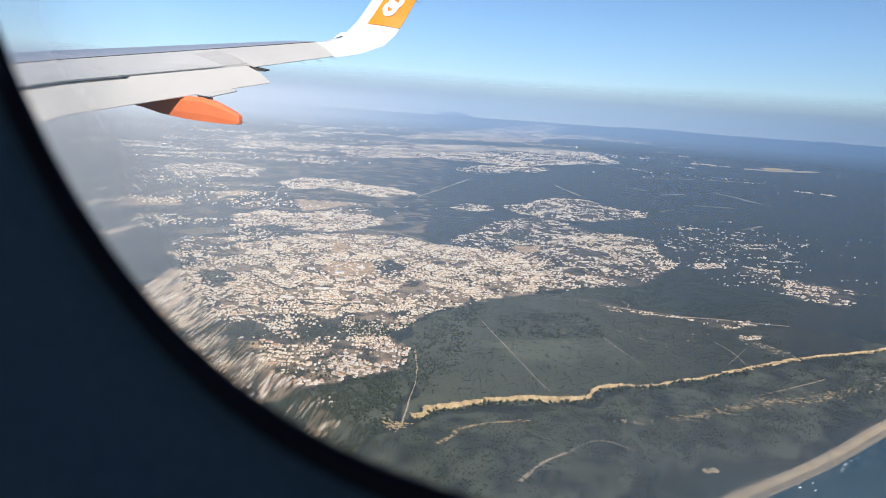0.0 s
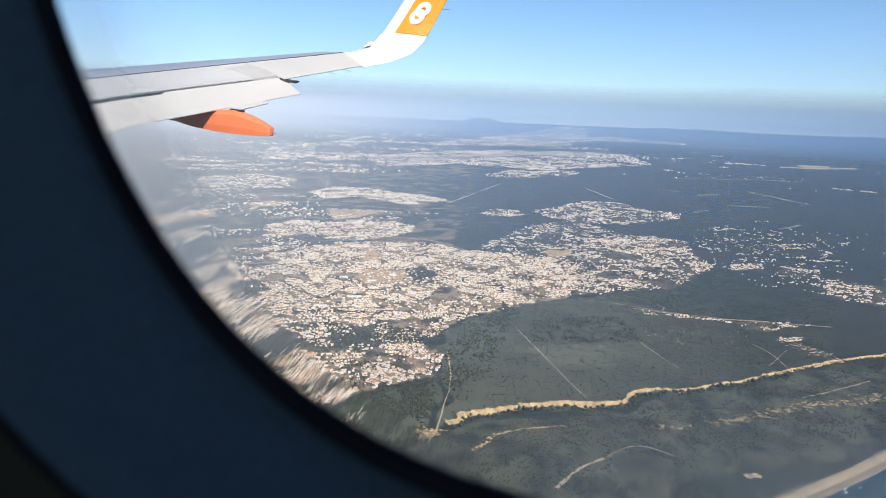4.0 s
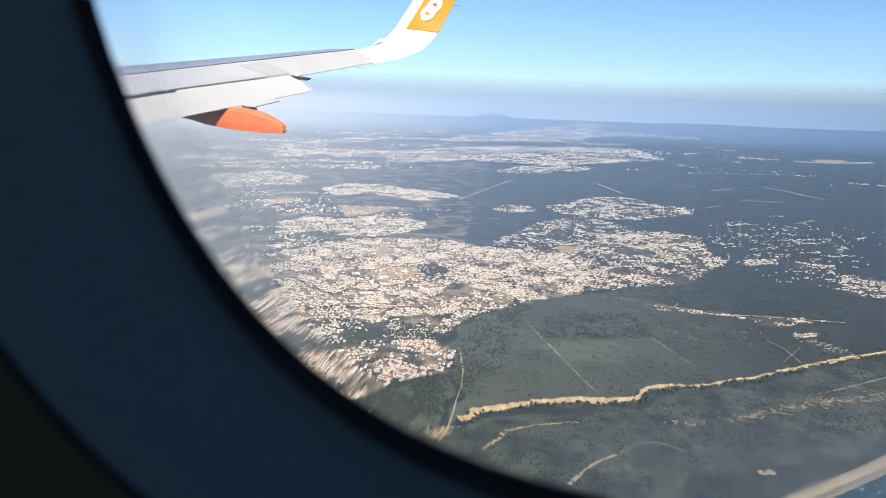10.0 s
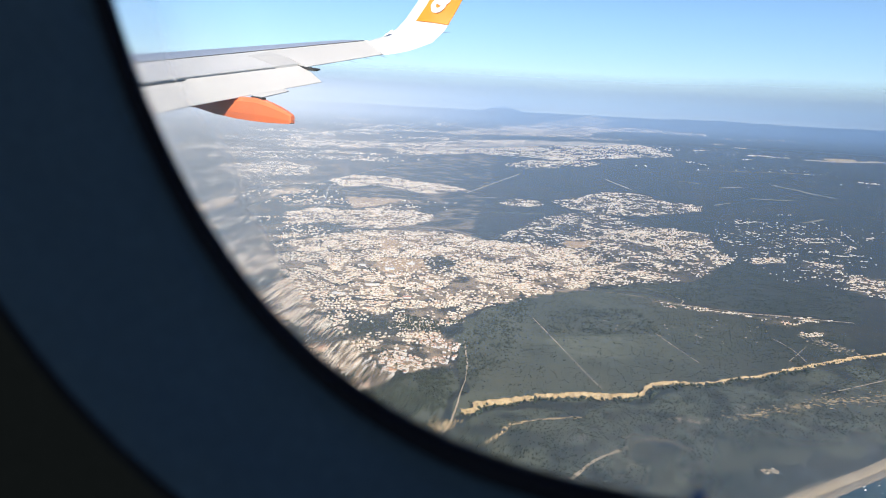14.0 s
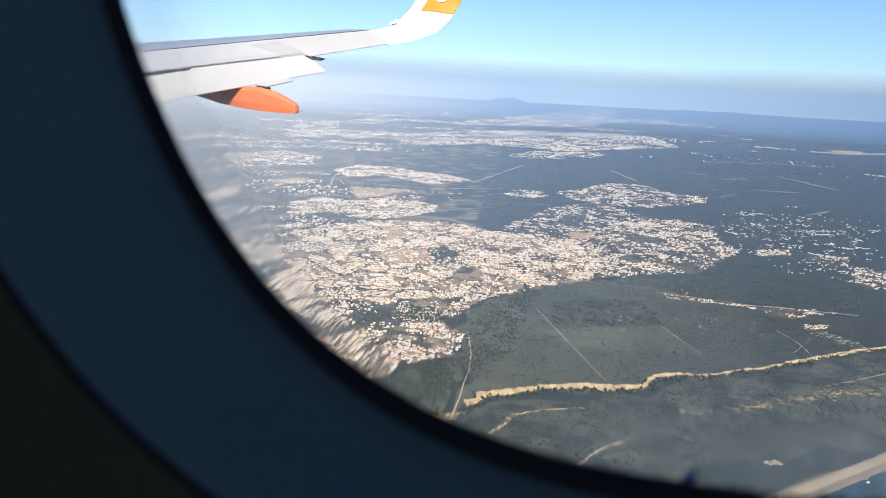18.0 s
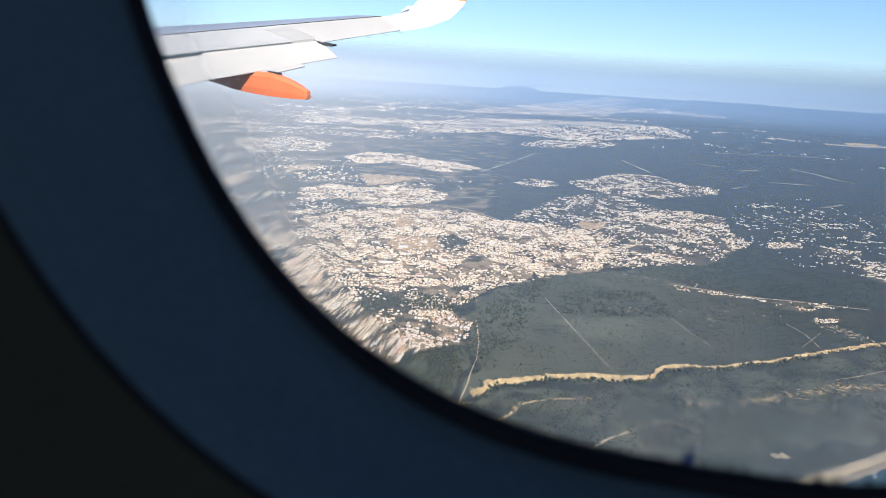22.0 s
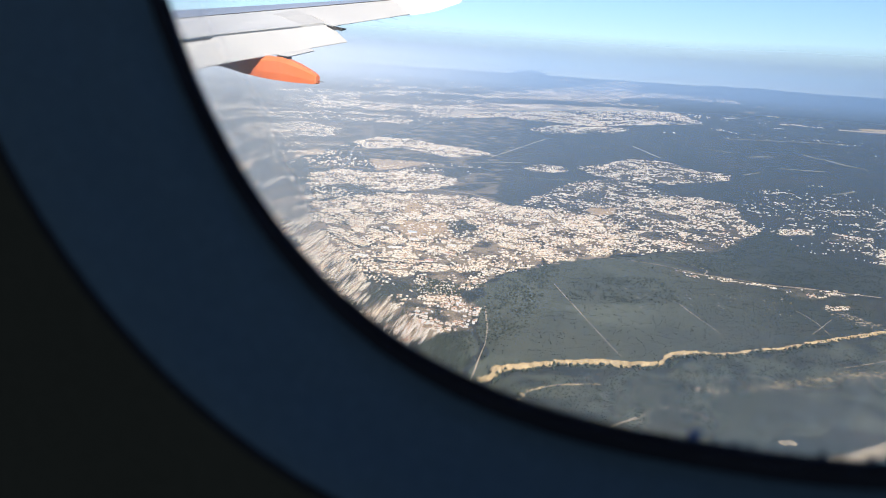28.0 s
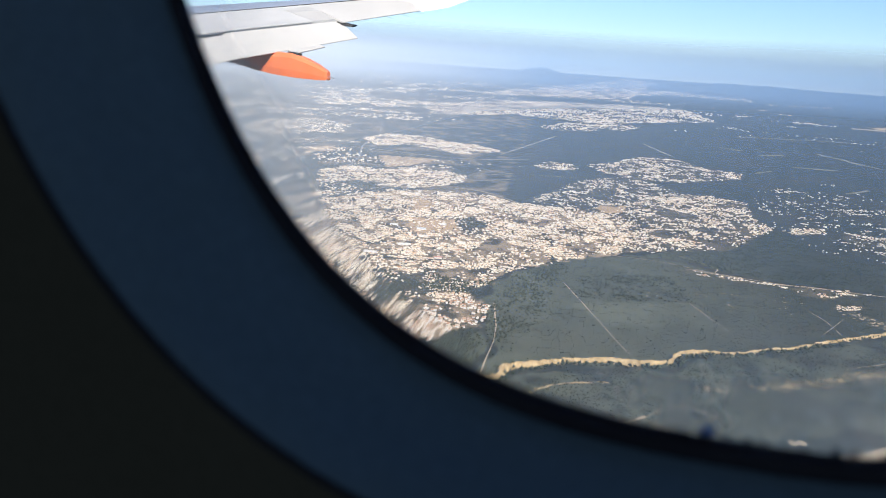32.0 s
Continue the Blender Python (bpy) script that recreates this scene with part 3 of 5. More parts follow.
def foam():
    """Short broken crests lying off the beach."""
    g = np.random.default_rng(12)
    verts, faces = [], []
    c = along(SHORE[2:13], 1.0)
    for n in range(170):
        p = c[int(g.integers(len(c) - 1))]
        off = float(g.choice((1.5, 3.0, 4.5, 6.5))) + float(g.normal(0, 1.0))
        q = p + np.array((0.7, -0.7)) * off
        ln, wd = g.uniform(0.8, 4.5), g.uniform(0.15, 0.5)
        k0 = len(verts)
        for u in (-1, -0.4, 0.3, 1):
            w = wd * (1 - u * u * 0.85) * g.uniform(0.6, 1.3)
            m = q + np.array((0.72, 0.69)) * u * ln / 2 + np.array((0.7, -0.7)) * g.normal(0, 0.12)
            verts.append((m[0] - 0.7 * w, m[1] + 0.7 * w, -0.20))
            verts.append((m[0] + 0.7 * w, m[1] - 0.7 * w, -0.20))
            verts.append((m[0], m[1], -0.20 + 0.12))
        for s in range(3):
            a = k0 + 3 * s
            faces += [(a, a + 3, a + 5, a + 2), (a + 2, a + 5, a + 4, a + 1)]
    ob = new("surf", mesh_of("surf", verts, faces, M_FOAM))
    return tagged(ob, "white broken surf along the beach", "surf", kind="stuff")


foam()
CLIFF = [(-39, 262), (-35, 265), (-32, 272), (-22, 278), (-12, 285), (-1, 291), (11, 295), (24, 298), (34, 303), (41, 317), (53, 325), (66, 328), (82, 340), (97, 349), (120, 369), (166, 403), (216, 432), (266, 476), (334, 539), (419, 608), (522, 698), (720, 851)]
ribbon("cliff", CLIFF[:9], 1.6, M_CLIFF, "eroded ochre sand escarpment running along the coast", "cliff", 0.3, 1.5, 0.35, 3, profile=(2.0, 1.6, 0.7, 0.05))
ribbon("cliff", CLIFF[8:11], 1.0, M_CLIFF, "narrow dull ochre stretch of the escarpment", "cliff", 0.3, 1.4, 0.35, 13, profile=(1.8, 1.4, 0.6, 0.05))
ribbon("cliff", CLIFF[10:], 1.15, M_CLIFF, "broken ochre escarpment half hidden by pines", "cliff", 0.3, 1.8, 0.45, 8, profile=(1.2, 1.0, 0.4, 0.05))


def patches(name, points, count, spread_, size, material, label, seed):
    """Bare blown-out spots strewn along a line."""
    g = np.random.default_rng(seed)
    c = along(points, 1.0)
    verts, faces = [], []
    for n in range(count):
        p = c[int(g.integers(len(c)))] + g.normal(0, spread_, 2)
        k0, m = len(verts), 7
        r = size * g.uniform(0.4, 1.5)
        z = float(height(p[0], p[1]))
        verts.append((p[0], p[1], z + 0.22))
        for s in range(m):
            a = 2 * math.pi * s / m
            rr = r * g.uniform(0.5, 1.3)
            verts.append((p[0] + rr * math.cos(a) * g.uniform(1.2, 2.4), p[1] + rr * math.sin(a), z + 0.02))
        faces += [(k0, k0 + 1 + s, k0 + 1 + (s + 1) % m) for s in range(m)]
    return tagged(new(name, mesh_of(name, verts, faces, material)), label, "sand", kind="stuff")


patches("sand_patches", [(-26, 243), (-21, 251), (-18, 259), (-7, 267), (11, 275)], 110, 0.5, 0.34, M_CLIFF, "thin broken crest of bare sand", 9)
patches("sand_patches", [(70, 292), (81, 300), (101, 313), (123, 329), (139, 334), (177, 361)], 460, 2.4, 0.34, M_CLIFF, "broken pale dune ridge among scrub", 4)
patches("sand_patches", [(47, 284), (61, 287)], 60, 2.0, 0.3, M_DIRT, "thin bare spots among scrub", 14)
patches("sand_patches", [(187, 368), (207, 388), (232, 406), (242, 416)], 160, 5.0, 0.6, M_DIRT, "bare sandy plots behind the seaside village", 5)
patches("sand_patches", [(22, 392), (72, 413), (121, 434)], 90, 12.0, 0.4, M_DIRT, "small bare clearings in the pine woods", 6)
patches("sand_patches", [(-50, 259), (-45, 253), (-41, 257)], 70, 1.6, 0.45, M_CLIFF, "bare sand where the track meets the cliff", 7)
patches("sand_patches", [(142, 426), (148, 415), (156, 406)], 110, 4.0, 0.35, M_DIRT, "dry clearings beside the hamlet", 16)
BEACH = SHORE[1:13] + np.array((-2.0, 3.2))
ribbon("beach", BEACH, 4.5, M_SAND, "long pale sand beach along the sea", "beach", 0.25, 0.06, 3.0, 5, 0.2)
ribbon("wet_sand", SHORE[1:13] + np.array((1.2, -0.6)), 4.5, M_WETSAND, "dark wet sand at the waterline", "beach", 0.16, 0.2, 3.0, 6, 0.05)
TRACKS = [
    ([(-53, 351), (-45, 311), (-43, 280), (-42, 257), (-43, 248)], 0.75),
    ([(-22, 411), (1, 351), (12, 322), (18, 307)], 0.4),
    ([(50, 403), (60, 378), (68, 359)], 0.25),
    ([(117, 417), (123, 401), (125, 380)], 0.35),
    ([(116, 378), (134, 410)], 0.3),
    ([(-30, 463), (0, 486), (39, 488), (72, 476), (117, 469), (141, 470)], 0.6),
    ([(20, 508), (41, 520), (74, 492), (74, 477)], 0.4),
    ([(-162, 1002), (-144, 1151), (-118, 1376)], 2.0),
    ([(46, 1392), (68, 1296), (88, 1213)], 3.2),
    ([(-154, 780), (-116, 832)], 1.2),
    ([(-143, 751), (-102, 792)], 1.2),
    ([(-101, 831), (-38, 851)], 1.2),
    ([(-156, 688), (-123, 683), (-77, 641), (-33, 619)], 1.6),
    ([(-388, 831), (-354, 924), (-213, 912), (-113, 976)], 2.2),
    ([(6, 223), (8, 227), (15, 240), (24, 250)], 1.25),
    ([(24, 250), (32, 260), (40, 263), (51, 257)], 0.4),
    ([(23, 249), (29, 237)], 0.3),
    ([(119, 335), (134, 346), (162, 369)], 0.5),
    ([(297, 564), (388, 698)], 2.4),
    ([(267, 600), (312, 602)], 0.8),
]
for n, (pts, wide) in enumerate(TRACKS):
    ribbon("dirt_track", pts, wide, M_DIRT, "pale dirt track through the scrub", "track", 0.12, 0.5, 1.5, 20 + n)
ribbon("dirt_track", [(55, 477), (79, 472), (99, 466), (131, 471), (157, 471), (179, 471)], 1.3, M_DIRT, "pale village road lined with houses", "track", 0.12, 0.4, 1.5, 40)
ribbon("road", [(-367, 316), (-356, 386), (-329, 457), (-302, 527), (-290, 586), (-279, 635), (-311, 815), (-356, 957), (-379, 1086), (-474, 1385)], 2.6, M_ROAD, "grey motorway winding past the town", "road", 0.15, 0.05, 4, 50)
ribbon("road", [(-294, 539), (-293, 592), (-247, 628), (-192, 657)], 2.0, M_ROAD, "grey ring road above the old town", "road", 0.14, 0.05, 4, 51)
ribbon("sand_quarry", [(710, 2484), (763, 2478), (830, 2486), (905, 2508), (960, 2540)], 34, M_SAND, "bright sand quarry far out on the plain", "quarry", 2.0, 0.6, 22, 60)
ribbon("sand_quarry", [(775, 2520), (835, 2550), (885, 2545)], 52, M_CLIFF, "ochre upper terrace of the sand quarry", "quarry", 4.0, 0.5, 18, 61)
# dull dry clearings on the wooded plain
CLEARINGS = [
    ([(196, 1455), (214, 1440), (231, 1422)], 9),
    ([(248, 1362), (272, 1385), (298, 1407)], 7),
    ([(378, 1506), (395, 1450), (408, 1400), (433, 1306)], 8),
    ([(272, 1797), (345, 1832), (418, 1869), (553, 1929)], 10),
    ([(194, 1072), (210, 1096), (226, 1121)], 3.5),
    ([(274, 1210), (305, 1214), (341, 1221)], 5),
    ([(280, 948), (300, 974), (320, 1002)], 3),
]
for n, (pts, wide) in enumerate(CLEARINGS):
    ribbon("clearing", pts, wide, M_DRY, "dull dry clearing in the pine woods", "clearing", 0.8, 1.1, 5, 80 + n)
pad = along([(72, 248), (73.7, 250), (75.7, 249.6), (77.1, 251.5), (79, 249), (78, 247), (75.7, 247.4), (74.2, 245.6), (72, 248)], 1.2)[:-1]
tagged(new("car_park", mesh_of("car_park", [(x, y, 0.3) for x, y in pad] + [(x * 1.01 - 0.5, y * 1.01 - 2.5, 0.0) for x, y in pad], [range(len(pad))], M_SAND)), "bare sandy car park behind the beach", "car park", kind="structure")

# ---- far hills ----
def hill(az0, dist, width, tall, seed):
    g = np.random.default_rng(seed)
    k = 70
    u = np.linspace(-1, 1, k)
    prof = np.clip(1 - u * u, 0, 1) ** 1.3 * (1 + 0.12 * np.interp(u, np.linspace(-1, 1, 15), g.normal(size=15)))
    a = radians(az0)
    side, out = np.array((math.cos(a), -math.sin(a))), np.array((math.sin(a), math.cos(a)))
    v, f = [], []
    for r, (back, share) in enumerate(((-200, 0.0), (-90, 0.6), (0, 1.0), (110, 0.5), (220, 0.0))):
        c = out * (dist + back) + side * (u * width)[:, None]
        base = height(c[:, 0], c[:, 1])
        v.append(np.c_[c, base * 0.96 + tall * prof * share])
    f = np.array([(r * k + s, r * k + s + 1, (r + 1) * k + s + 1, (r + 1) * k + s) for r in range(4) for s in range(k - 1)])
    ob = new("hill", arrays("hill", np.concatenate(v), f, [M_HILL]))
    return tagged(ob, "distant wooded hill on the hazy horizon", "hill", kind="structure")


hill(-6.7, 4450, 190, 46, 1)
hill(10, 4500, 620, 26, 2)
hill(19, 4550, 700, 20, 3)
hill(30, 4500, 700, 16, 4)

# ---- haze, painted on a ring of sheet 60 m round the aircraft ----
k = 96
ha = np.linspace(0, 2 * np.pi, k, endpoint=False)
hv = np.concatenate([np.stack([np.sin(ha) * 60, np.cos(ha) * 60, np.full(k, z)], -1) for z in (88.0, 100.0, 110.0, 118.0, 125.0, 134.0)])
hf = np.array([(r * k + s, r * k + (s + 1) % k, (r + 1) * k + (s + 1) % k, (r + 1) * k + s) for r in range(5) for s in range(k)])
haze = new("haze_curtain", arrays("haze", hv, hf, [M_HAZE]))
tagged(haze, "curtain round the aircraft with pale blue haze painted on it", "haze", kind="structure")

# ---- the aircraft: window and cabin ----


def oval(a, b, n, k=128, cx=0.0, cz=0.0):
    t = np.linspace(0, 2 * np.pi, k, endpoint=False)
    c, s = np.cos(t), np.sin(t)
    return np.stack([cx + a * np.sign(c) * np.abs(c) ** (2 / n), cz + b * np.sign(s) * np.abs(s) ** (2 / n)], -1)


def sagged(o, lip):
    """Raises the lower part of an oval, where the seal bulges."""
    low = np.clip(-o[:, 1] / 0.17, 0, 1) ** 5
    return np.stack([o[:, 0], o[:, 1] + lip * low], -1)


def rings(name, sections, material, parent=None, label="", closed=False, smooth=True, lip=0.0):
    """A band through ovals (half width, half height, depth y)."""
    k = 128
    v = np.concatenate([np.c_[WX + o[:, 0], np.full(k, WY + y), WZ + o[:, 1]] for o, y in ((sagged(oval(a, b, 2.54, k), lip if b < 0.1735 else 0.0), y) for a, b, y in sections)])
    m = len(sections)
    last = m if closed else m - 1
    f = [(r * k + s, ((r + 1) % m) * k + s, ((r + 1) % m) * k + (s + 1) % k, r * k + (s + 1) % k) for r in range(last) for s in range(k)]
    return part(name, v, f, material, parent, label, smooth)


win = new("window_1")
tagged(win, "oval cabin window with dark trim and smeared acrylic pane", "window", kind="structure")
seal_ob = rings("window_seal", [(0.1183, 0.1725, -0.0024), (0.1179, 0.1720, -0.0031), (0.1172, 0.1713, -0.0027), (0.1164, 0.1704, -0.0012), (0.1160, 0.1700, 0.0), (0.1205, 0.1745, 0.0015), (0.1300, 0.1850, 0.0015)], M_SEAL, win, "black rubber seal", True, lip=0.0022)
rings("window_reveal", [(0.1179, 0.1721, -0.0016), (0.1188, 0.1730, -0.0034), (0.1246, 0.1766, -0.0078), (0.1330, 0.1808, -0.0145), (0.1390, 0.1834, -0.0196), (0.1436, 0.1861, -0.0226)], M_TRIM, win, "blue grey moulded reveal")
rings("reveal_gasket", [(0.1436, 0.1861, -0.0222), (0.1442, 0.1867, -0.0234), (0.1449, 0.1875, -0.0234), (0.1456, 0.1883, -0.0205)], M_SEAL, win, "thin dark joint round the reveal")
# solid acrylic pane: flat, but ground thinner towards the fore rim
INSETS = [0.060, 0.045, 0.038] + [0.036 - 0.001 * n for n in range(28)] + [0.004, 0.0]
PANE = [(q, 0.006 - 3.2 * max(0.0, 0.0240 - q) ** 2) for q in INSETS]
pv, pf, k = [], [], 128
worn = [min(1.0, max(0.0, (-math.cos(a) - 0.12) * 4)) * min(1.0, max(0.0, (-math.sin(a) - 0.56) * 8)) for a in np.linspace(0, 2 * math.pi, k, endpoint=False)]
for side in (0, 1):
    for inset, th in PANE:
        pv += [(WX + x, WY + 0.003 + (0.006 - (0.006 - th) * w if side else 0.0), WZ + z) for (x, z), w in zip(oval(0.1370 - inset, 0.1910 - inset, 2.54, k), worn)]
m = len(PANE)
for side in (0, 1):
    for r in range(m - 1):
        for s in range(k):
            q = side * m * k
            f4 = (q + r * k + s, q + r * k + (s + 1) % k, q + (r + 1) * k + (s + 1) % k, q + (r + 1) * k + s)
            pf.append(f4[::-1] if not side else f4)
    cap = tuple(side * m * k + s for s in range(k))
    pf.append(cap if not side else cap[::-1])
for s in range(k):
    a, c = (m - 1) * k + s, (m - 1) * k + (s + 1) % k
    pf.append((a, m * k + a, m * k + c, c))
pane = part("pane", pv, pf, M_ACRYLIC, win, "clear acrylic pane with a worn rim", smooth=True)
pane.data.set_sharp_from_angle(angle=radians(40))
pane.visible_shadow = False
o = oval(0.1400, 0.1940, 2.54)
film = part("dust_glare_film", [(WX + x, WY + 0.0105, WZ + z) for x, z in o], [range(len(o))], M_GLASS, win, "dusty smeared outer pane with a painted veil of glare")
film.visible_shadow = False

# bits of dirt caught on the lower lip of the seal
g = np.random.default_rng(31)
for n in range(34):
    x = WX - 0.006 + 0.0028 * n + g.normal(0, 0.0012)
    rel = abs((x - WX) / 0.1160)
    z = WZ + 0.0022 - 0.1700 * (1 - rel**2.54) ** (1 / 2.54) if rel < 0.98 else WZ - 0.06
    r = 0.0013 if n == 2 else g.uniform(0.0003, 0.0008)
    v = [(x + r * g.uniform(0.6, 1.3) * math.cos(a), WY - 0.0012 + 0.0008 * math.sin(3 * a), z + 0.0005 + r * g.uniform(0.6, 1.2) * (1 + math.sin(a))) for a in np.linspace(0, 5.4, 7)]
    v += [(x, WY - 0.0025, z + r)]
    part("dirt_speck", v, [(s, (s + 1) % 7, 7) for s in range(7)], M_FLECK if n == 2 else M_SEAL, seal_ob, "blue fleck of lint" if n == 2 else "dark speck of dirt")

X0, X1, Z0, Z1 = WX - 1.2, WX + 1.2, WZ - 1.3, WZ + 0.8
# wall panel with the opening cut through it
o = oval(0.1456, 0.1883, 2.54)
k = len(o)
t = np.linspace(0, 2 * np.pi, k, endpoint=False)
far_pts = np.stack([WX + 1.2 * np.cos(t) / np.maximum(np.abs(np.cos(t)), np.abs(np.sin(t))), WZ - 0.25 + 1.05 * np.sin(t) / np.maximum(np.abs(np.cos(t)), np.abs(np.sin(t)))], -1)
pv, pf = [], []
for u in (0, 0.06, 0.3, 1.0):
    for (x, z), (fx, fz) in zip(o, far_pts):
        pv.append((WX + x + (fx - WX - x) * u, WY - 0.0205, WZ + z + (fz - WZ - z) * u))
for (x, z), (fx, fz) in zip(o, far_pts):
    pv.append((fx, WY + 0.06, fz))
o2 = oval(0.160, 0.215, 2.54)
for (x, z) in o2:
    pv.append((WX + x * 2.1, WY + 0.06, WZ + z * 1.9))
for (x, z) in o2:
    pv.append((WX + x, WY + 0.0115, WZ + z))
for r in range(6):
    for s in range(k):
        pf.append((r * k + s, r * k + (s + 1) % k, (r + 1) * k + (s + 1) % k, (r + 1) * k + s))
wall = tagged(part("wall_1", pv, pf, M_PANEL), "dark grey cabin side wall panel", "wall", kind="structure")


def slab(name, x0, x1, y0, y1, z0, z1, material, label, category):
    v = [(x, y, z) for x in (x0, x1) for y in (y0, y1) for z in (z0, z1)]
    f = [(0, 1, 3, 2), (4, 6, 7, 5), (0, 4, 5, 1), (2, 3, 7, 6), (0, 2, 6, 4), (1, 5, 7, 3)]
    return tagged(part(name, v, f, material), label, category, kind="structure")


X0, X1, Z0, Z1 = WX - 1.2, WX + 1.2, WZ - 1.3, WZ + 0.8
# unseen box round the camera, added to keep daylight out of the cabin
slab("floor", X0, X1, -2.6, WY + 0.06, Z0 - 0.06, Z0, M_CABIN, "unseen dim cabin floor", "floor")
slab("ceiling", X0, X1, -2.6, WY + 0.06, Z1, Z1 + 0.06, M_CABIN, "unseen dim cabin ceiling", "ceiling")
slab("wall_2", X0 - 0.06, X0, -2.6, WY + 0.06, Z0 - 0.06, Z1 + 0.06, M_CABIN, "unseen end wall closing the dark cabin", "wall")
slab("wall_3", X1, X1 + 0.06, -2.6, WY + 0.06, Z0 - 0.06, Z1 + 0.06, M_CABIN, "unseen end wall closing the dark cabin", "wall")
# unseen far side wall; its three window openings are added for the fill lamp
v, f = [], []
LO, HI = WZ - 0.10, WZ + 0.23
cuts = [X0 - 0.06, WX - 0.82, WX - 0.38, WX - 0.32, WX + 0.12, WX + 0.18, WX + 0.62, X1 + 0.06]
blocks = [(X0 - 0.06, X1 + 0.06, Z0 - 0.06, LO), (X0 - 0.06, X1 + 0.06, HI, Z1 + 0.06)] + [(cuts[n], cuts[n + 1], LO, HI) for n in (0, 2, 4, 6)]
for x0, x1, z0, z1 in blocks:
    k0 = len(v)
    v += [(x, y, z) for x in (x0, x1) for y in (-2.66, -2.6) for z in (z0, z1)]
    f += [tuple(k0 + q for q in face) for face in ((0, 1, 3, 2), (4, 6, 7, 5), (0, 4, 5, 1), (2, 3, 7, 6), (0, 2, 6, 4), (1, 5, 7, 3))]
tagged(part("wall_4", v, f, M_CABIN), "unseen far cabin wall with added openings", "wall", kind="structure")

# plain fuselage shell round the cabin, open where the side wall stands in it
FC_Y, FC_Z = -1.84, WZ - 0.25
rim = []
for n in range(96):
    a = 2 * math.pi * n / 96
    c, s = math.cos(a), math.sin(a)
    rim.append((FC_Y + 2.03 * math.copysign(abs(c) ** (2 / 3.6), c), FC_Z + 2.12 * math.copysign(abs(s) ** (2 / 3.6), s)))
stations = [-17.0, -13.0, -9.0, -5.0, X0 - 0.06, X1 + 0.06, 5.0]
fv = [(x, y, z) for x in stations for y, z in rim]
ff = []
for r in range(len(stations) - 1):
    for s in range(96):
        q = (s + 1) % 96
        mid_y, mid_z = (rim[s][0] + rim[q][0]) / 2, (rim[s][1] + rim[q][1]) / 2
        if r == 4 and mid_y > -1.0 and Z0 - 0.06 < mid_z < Z1 + 0.06:
            continue
        ff.append((r * 96 + s, r * 96 + q, (r + 1) * 96 + q, (r + 1) * 96 + s))
ff += [tuple(range(96)), tuple(range((len(stations) - 1) * 96, len(stations) * 96))]
tagged(part("fuselage", fv, ff, M_SKIN, None, "", True), "plain white fuselage side of the airliner", "fuselage", kind="structure")

# unseen fill lamp before the far openings, added to brighten trim and panel
fill_lamp = new("cabin_fill", bpy.data.lights.new("cabin_fill", "AREA"))
fill_lamp.data.shape, fill_lamp.data.size, fill_lamp.data.size_y = "RECTANGLE", 1.6, 0.33
fill_lamp.data.energy, fill_lamp.data.color = 4.5, (0.72, 0.86, 1.0)
fill_lamp.matrix_world = look((WX - 0.1, -2.57, WZ + 0.1), (WX, WY, WZ - 0.1))

# ---- the aircraft: wing ----
def line(y, ya, a, yb, b):
    u = (y - ya) / (yb - ya)
    return tuple(p + (q - p) * u for p, q in zip(a, b))


def lead(y):      # leading edge: x, z
    return line(y, 9.34, (-7.37, 0.426), 14.2, (-4.86, 1.255))


def slat_line(y):
    return line(y, 8.77, (-6.93, 0.262), 14.0, (-4.495, 1.222))


def cove(y):      # where the flap leaves the wing
    return line(y, 7.81, (-6.11, 0.0), 11.7, (-4.94, 0.600))


def flap_edge(y):
    return line(y, 7.53, (-5.73, -0.398), 11.7, (-4.53, 0.310))


def tail(y):      # trailing edge outside the flap
    return line(y, 11.7, (-4.78, 0.556), 15.0, (-3.82, 1.150))


def loft(name, sections, material, parent, label="", caps=True, smooth=True):
    """A closed skin through sections with the same number of points."""
    k = len(sections[0])
    v = [p for s in sections for p in s]
    f = [(r * k + s, r * k + (s + 1) % k, (r + 1) * k + (s + 1) % k, (r + 1) * k + s) for r in range(len(sections) - 1) for s in range(k)]
    if caps:
        f += [tuple(range(k))[::-1], tuple(range((len(sections) - 1) * k, len(sections) * k))]
    ob = part(name, v, f, material, parent, label)
    if smooth:
        ob.data.polygons.foreach_set("use_smooth", [True] * len(ob.data.polygons))
        ob.data.set_sharp_from_angle(angle=radians(32))
    return ob


wing = new("aircraft_wing")
wing.location = (0, 0, ALT)
tagged(wing, "white airliner wing with extended flap and orange tipped winglet", "wing")


def box_section(y, front, back, thick, drop=0.0):
    (x0, z0), (x1, z1) = front(y), back(y)
    return [(x0, y, z0), (x0 + (x1 - x0) * 0.5, y, (z0 + z1) / 2 + 0.025), (x1, y, z1), (x1 - 0.02, y, z1 - thick * 0.25 - drop), (x0 + (x1 - x0) * 0.5, y, (z0 + z1) / 2 - thick), (x0, y, z0 - thick)]


def nose_section(y):
    (x0, z0), (x1, z1) = lead(y), slat_line(y)
    return [(x0 - 0.10, y, z0 - 0.12), (x0 - 0.05, y, z0 - 0.02), (x0, y, z0), (x1 - 0.012, y, z1 + 0.004), (x1 - 0.012, y, z1 - 0.2), (x0, y, z0 - 0.22)]


